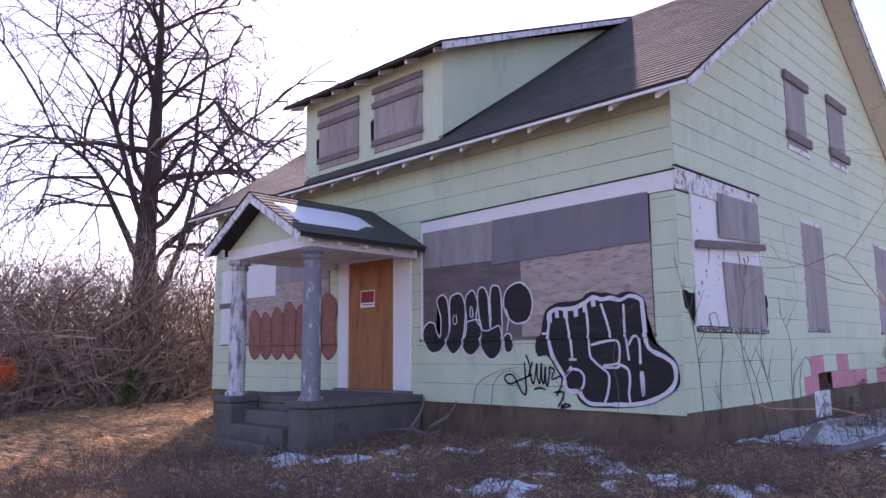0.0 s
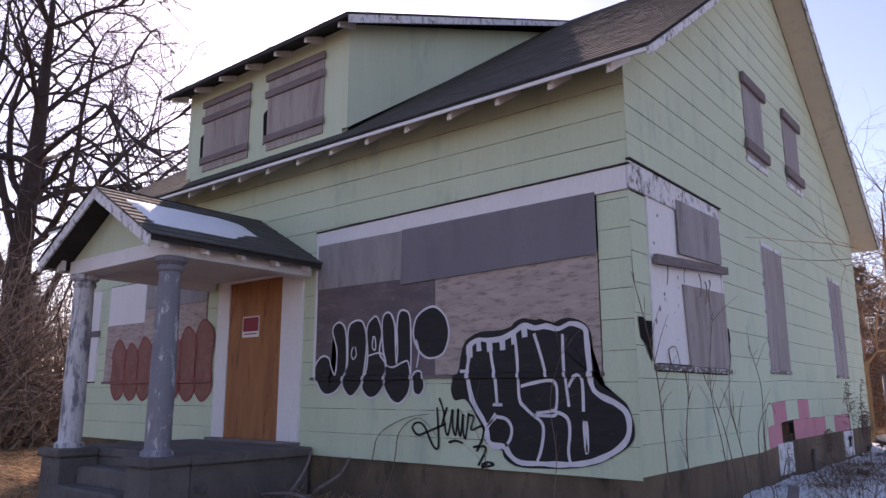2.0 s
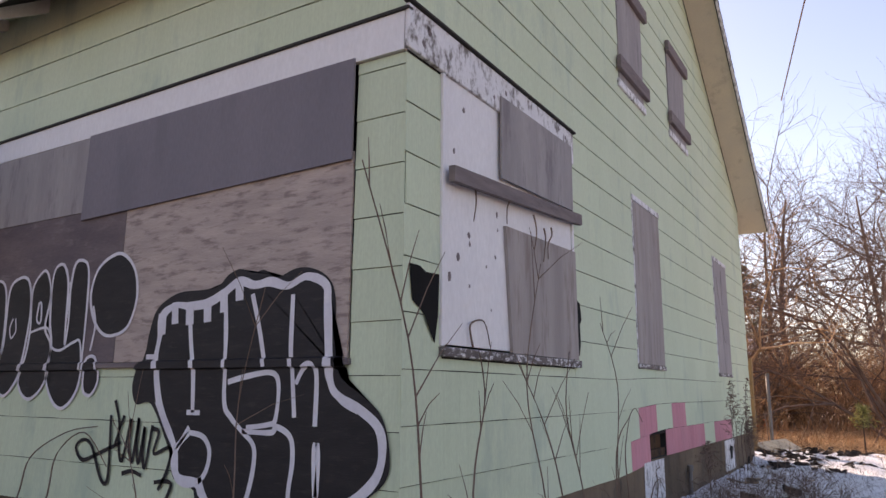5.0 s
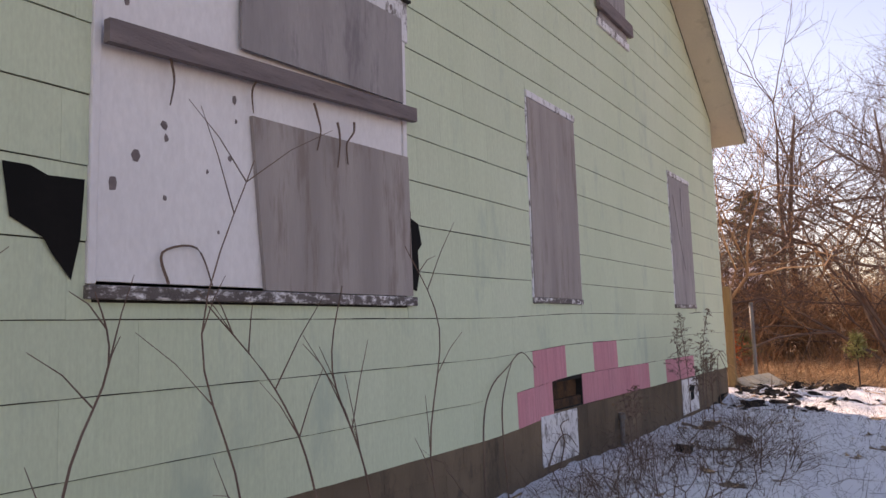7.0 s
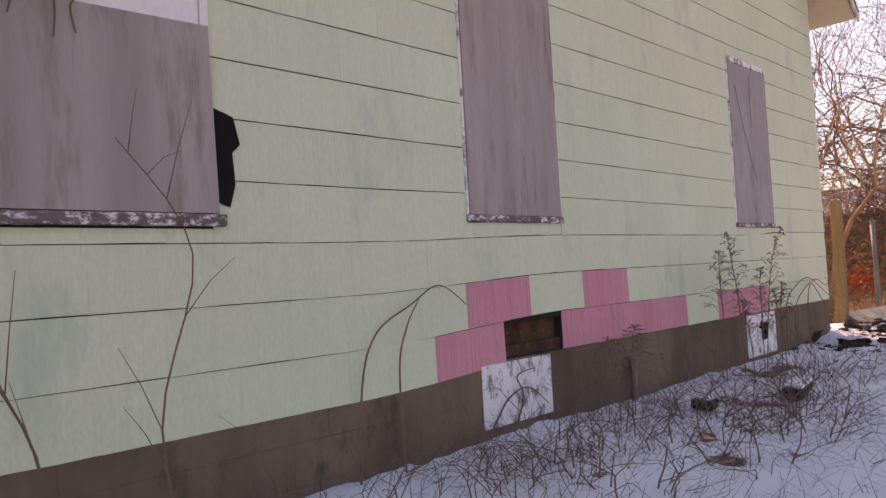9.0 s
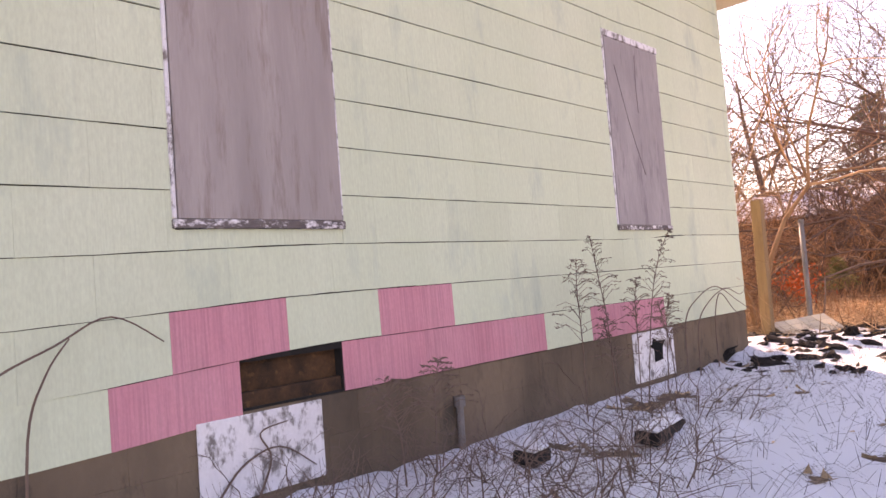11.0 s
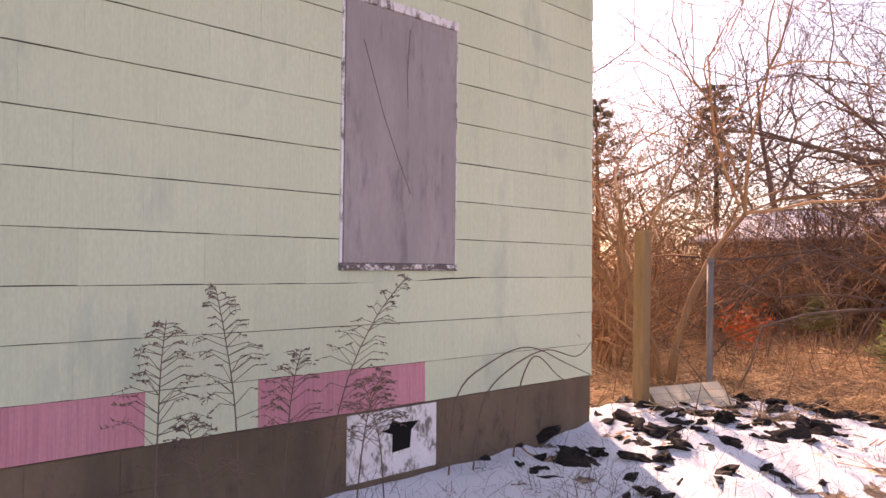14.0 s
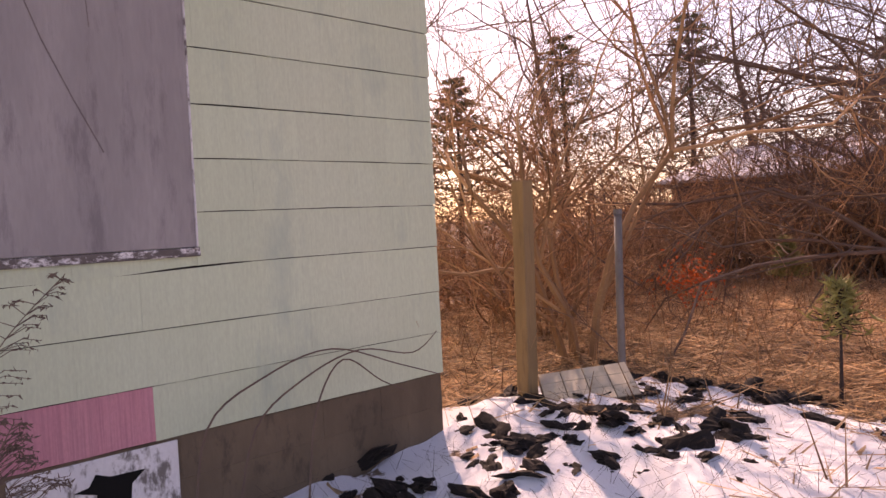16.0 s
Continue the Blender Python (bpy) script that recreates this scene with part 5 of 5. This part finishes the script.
pine(35.0, 4.0, 7.4, 8, NEEDLE_D, "dark green pine behind the brush", 3600, 0.5)
pine(-1.0, 30.0, 5.6, 4, NEEDLE_D, "dark green pine in the thicket", 2800, 0.34)
pine(6.0, 28.0, 6.0, 5, NEEDLE_D, "dark green pine in the thicket", 2800, 0.34)
pine(19.5, 1.6, 0.95, 6, NEEDLE, "small yellow-green pine sapling", 700, 0.5, 0.3, 0.13)
pine(-0.2, 14.0, 1.0, 7, NEEDLE_D, "small green pine sapling", 300, 0.35, 0.1, 0.14)
pine(12.6, -1.5, 0.95, 9, NEEDLE, "thin half-bare pine sapling", 80, 0.55, 0.6, 0.13)
for x, y, h, s in ((15.4, 1.15, 0.6, 0.7), (-3.0, 13.6, 1.2, 0.5)):
    rr = random.Random(int(x * 7))
    t = thing("leafy_shrub", "small shrub holding bright orange dead leaves", "shrub", at=(x, y, ground_z(x, y)))
    part("crown", bush_mesh(rr, h * 1.6, 8, TWIG, 2, 3, 0.5, 0.006), TWIG, t)
    bm = bmesh.new()
    for _ in range(420):
        c = Vector((rr.gauss(0, 0.28 * s), rr.gauss(0, 0.28 * s), h + rr.gauss(0, 0.22 * s)))
        d = Vector((rr.gauss(0, 1), rr.gauss(0, 1), rr.gauss(-0.4, 1))).normalized() * rr.uniform(0.04, 0.09)
        o = d.orthogonal().normalized() * 0.02
        bm.faces.new([bm.verts.new(c), bm.verts.new(c + d * 0.5 + o), bm.verts.new(c + d), bm.verts.new(c + d * 0.5 - o)])
    part("leaves", bm, LEAF_O, t)["kind"] = "stuff"
# tumbledown shed with snow on its roof, deep in the brush
shed = thing("shed", "tumbledown dark shed with snow on its roof", "shed", at=(27.2, 4.6, 0))
def shed_part(name, ext, material, m=None):
    bm = box(bmesh.new(), *ext, 0.01)
    bm.transform((m or Matrix()))
    part(name, bm, material, shed)
shed_part("wall", (-2.5, 2.5, 1.8, 1.95, -0.3, 2.05), FACADE)
shed_part("wall", (-2.5, -2.35, -0.4, 1.798, -0.3, 2.02), FACADE)
shed_part("wall", (2.35, 2.5, -2.0, 1.798, -0.3, 3.1), FACADE)
for y in (-2.0, -1.2, -0.5):
    shed_part("post", (-2.5, -2.38, y, y + 0.12, -0.3, 2.02), PLANK)
TILT_ROOF = pose(0, 0, 2.62, 0, -13, 0)
shed_part("roof", (-2.9, 2.8, -2.4, 2.3, 0.0, 0.1), FACADE, TILT_ROOF)
shed_part("roof_snow", (-2.85, 1.8, -2.3, 2.2, 0.102, 0.18), SNOW, TILT_ROOF)

# ---- brush filling the far end of the front and the yard's edge ----
a = shrub("brush", "tangled reddish brown bare brush", 31, 2.5, 15, BRUSHWOOD, 3, 3, 0.9, 0.020, "brush thicket")
scatter(a, [(-7.5 + 1.0 * (i % 13) + rnd.uniform(-0.5, 0.5), 17.4 + 1.8 * (i // 13) + rnd.uniform(-0.6, 0.6)) for i in range(52)], rnd, 1.5, 2.3)
a = shrub("brush", "tangled tan sunlit brush", 32, 2.2, 12, TAN_TWIG, 3, 3, 0.9, 0.016, "brush thicket")
scatter(a, [(14.0 + 1.7 * (i % 5) + rnd.uniform(-0.6, 0.6), 2.6 + 0.4 * (i % 5) + 1.9 * (i // 5) + rnd.uniform(-0.5, 0.5)) for i in range(15)], rnd, 0.7, 1.15)
a = shrub("brush", "tangled tan sunlit brush", 33, 2.8, 13, TAN_TWIG, 3, 3, 0.9, 0.021, "brush thicket")
scatter(a, [(21.0 + 1.4 * (i % 4) + rnd.uniform(-0.6, 0.6), -7.5 + 1.4 * (i // 4) + rnd.uniform(-0.6, 0.6)) for i in range(44)], rnd, 0.8, 1.3)
# low dead weeds
a = shrub("dead_weeds", "low brown dead weeds", 35, 0.5, 20, TWIG, 2, 3, 0.9, 0.0045, "dead weeds")
spots = []
while len(spots) < 122:
    x, y = rnd.uniform(-6.2, 0.2), rnd.uniform(-3.0, 5.5)
    if len(spots) > 105:
        x, y = rnd.uniform(2.0, 9.5), rnd.uniform(-1.4, -0.3)
    if not near_walk(x, y, 1.0) and not (x > -0.5 and y > -0.2) and not (x > -2.6 and 3.8 < y < 6.6):
        spots.append((x, y))
scatter(a, spots, rnd, 0.6, 1.3)


# ---- straw, twigs and leaves on the ground ----
def litter(name, label, count, region, rnd_, length, width, flat, material, on_snow=0.15):
    vs, fs = [], []
    k = 0
    while k < count:
        x, y = region(rnd_)
        k += 1
        if 0 < x < D and 0 < y < W:
            continue
        if rnd_.random() > on_snow and snow_at(x, y) > 0.4:
            continue
        z = ground_z(x, y)
        L_ = length * rnd_.uniform(0.4, 1.3)
        a_ = rnd_.uniform(0, math.tau)
        up = abs(rnd_.gauss(0, flat))
        d = Vector((math.cos(a_), math.sin(a_), up)).normalized() * L_
        o = Vector((-math.sin(a_), math.cos(a_), 0)) * width * rnd_.uniform(0.6, 1.3)
        p = Vector((x, y, z + rnd_.uniform(0.0, 0.03)))
        b = len(vs)
        s_ = d.cross(o).normalized() * o.length
        vs += [p - o, p + o, p + d + s_ * 0.4, p + d - s_ * 0.4]
        fs += [(b, b + 1, b + 2, b + 3)]
    me = bpy.data.meshes.new(name)
    me.from_pydata(vs, [], fs)
    me.materials.append(material)
    tagged(new(name, me), label, "grass", kind="stuff")


lr = random.Random(8)
litter("dry_grass", "matted dry brown grass", 24000, lambda q: (q.uniform(-6.5, 0.2), q.uniform(-4, 8)), lr, 0.19, 0.006, 0.3, STRAW)
litter("dead_stalks", "dark reddish dead stalks standing in the grass", 5000, lambda q: (q.uniform(-6.5, 0.2), q.uniform(-3.5, 7)), lr, 0.30, 0.005, 1.4, TWIG)
litter("dry_grass", "sunlit dry straw and stalks", 40000, lambda q: (q.uniform(10.2, 21), q.uniform(-5, 6)), lr, 0.32, 0.009, 0.16, STRAW, 0.08)
litter("dead_stalks", "rusty dead stalks standing in the straw", 3500, lambda q: (q.uniform(10.6, 21), q.uniform(-4.5, 6)), lr, 0.55, 0.006, 1.8, TAN_TWIG, 0.05)
litter("dry_grass", "sunlit dry straw by the thicket", 26000, lambda q: (q.uniform(-6.5, 3), q.uniform(6, 15)), lr, 0.28, 0.013, 0.16, STRAW)
litter("fallen_twigs", "dark twigs and stems in the snow", 11000, lambda q: (q.uniform(0.5, 13), q.uniform(-4.5, -0.1)), lr, 0.2, 0.0018, 0.8, BARK, 0.9)
litter("leaf_litter", "brown fallen leaves", 30000, lambda q: (q.uniform(-7, 18), q.uniform(-5, 10)), lr, 0.08, 0.024, 0.25, STRAW, 0.03)

# ---- foundation blocks along the gable ----
block_meshes = []
for w_ in (0.397, 0.194):
    bm = box(bmesh.new(), 0, w_, -0.0045, 0.0025, 0, 0.197, 0.0)
    bmesh.ops.bevel(bm, geom=[e for e in bm.edges if all(v.co.y < 0 for v in e.verts)], offset=0.002, segments=1, affect="EDGES")
    me = bpy.data.meshes.new("foundation_block")
    bm.to_mesh(me)
    bm.free()
    me.materials.append(CONCRETE)
    block_meshes.append(me)
gable_foundation = next(o for o in house.children if o.name == "foundation_wall")
for row in range(4):
    x = 0.004
    while x < D - 0.15:
        half = (x < 0.01 and row % 2) or x + 0.397 > D
        ob = new("foundation_block", block_meshes[1 if half else 0])
        ob.parent = gable_foundation
        ob.location = (x, rng.uniform(-0.0006, 0.0006), 0.235 - row * 0.2)
        x += 0.2 if half else 0.4
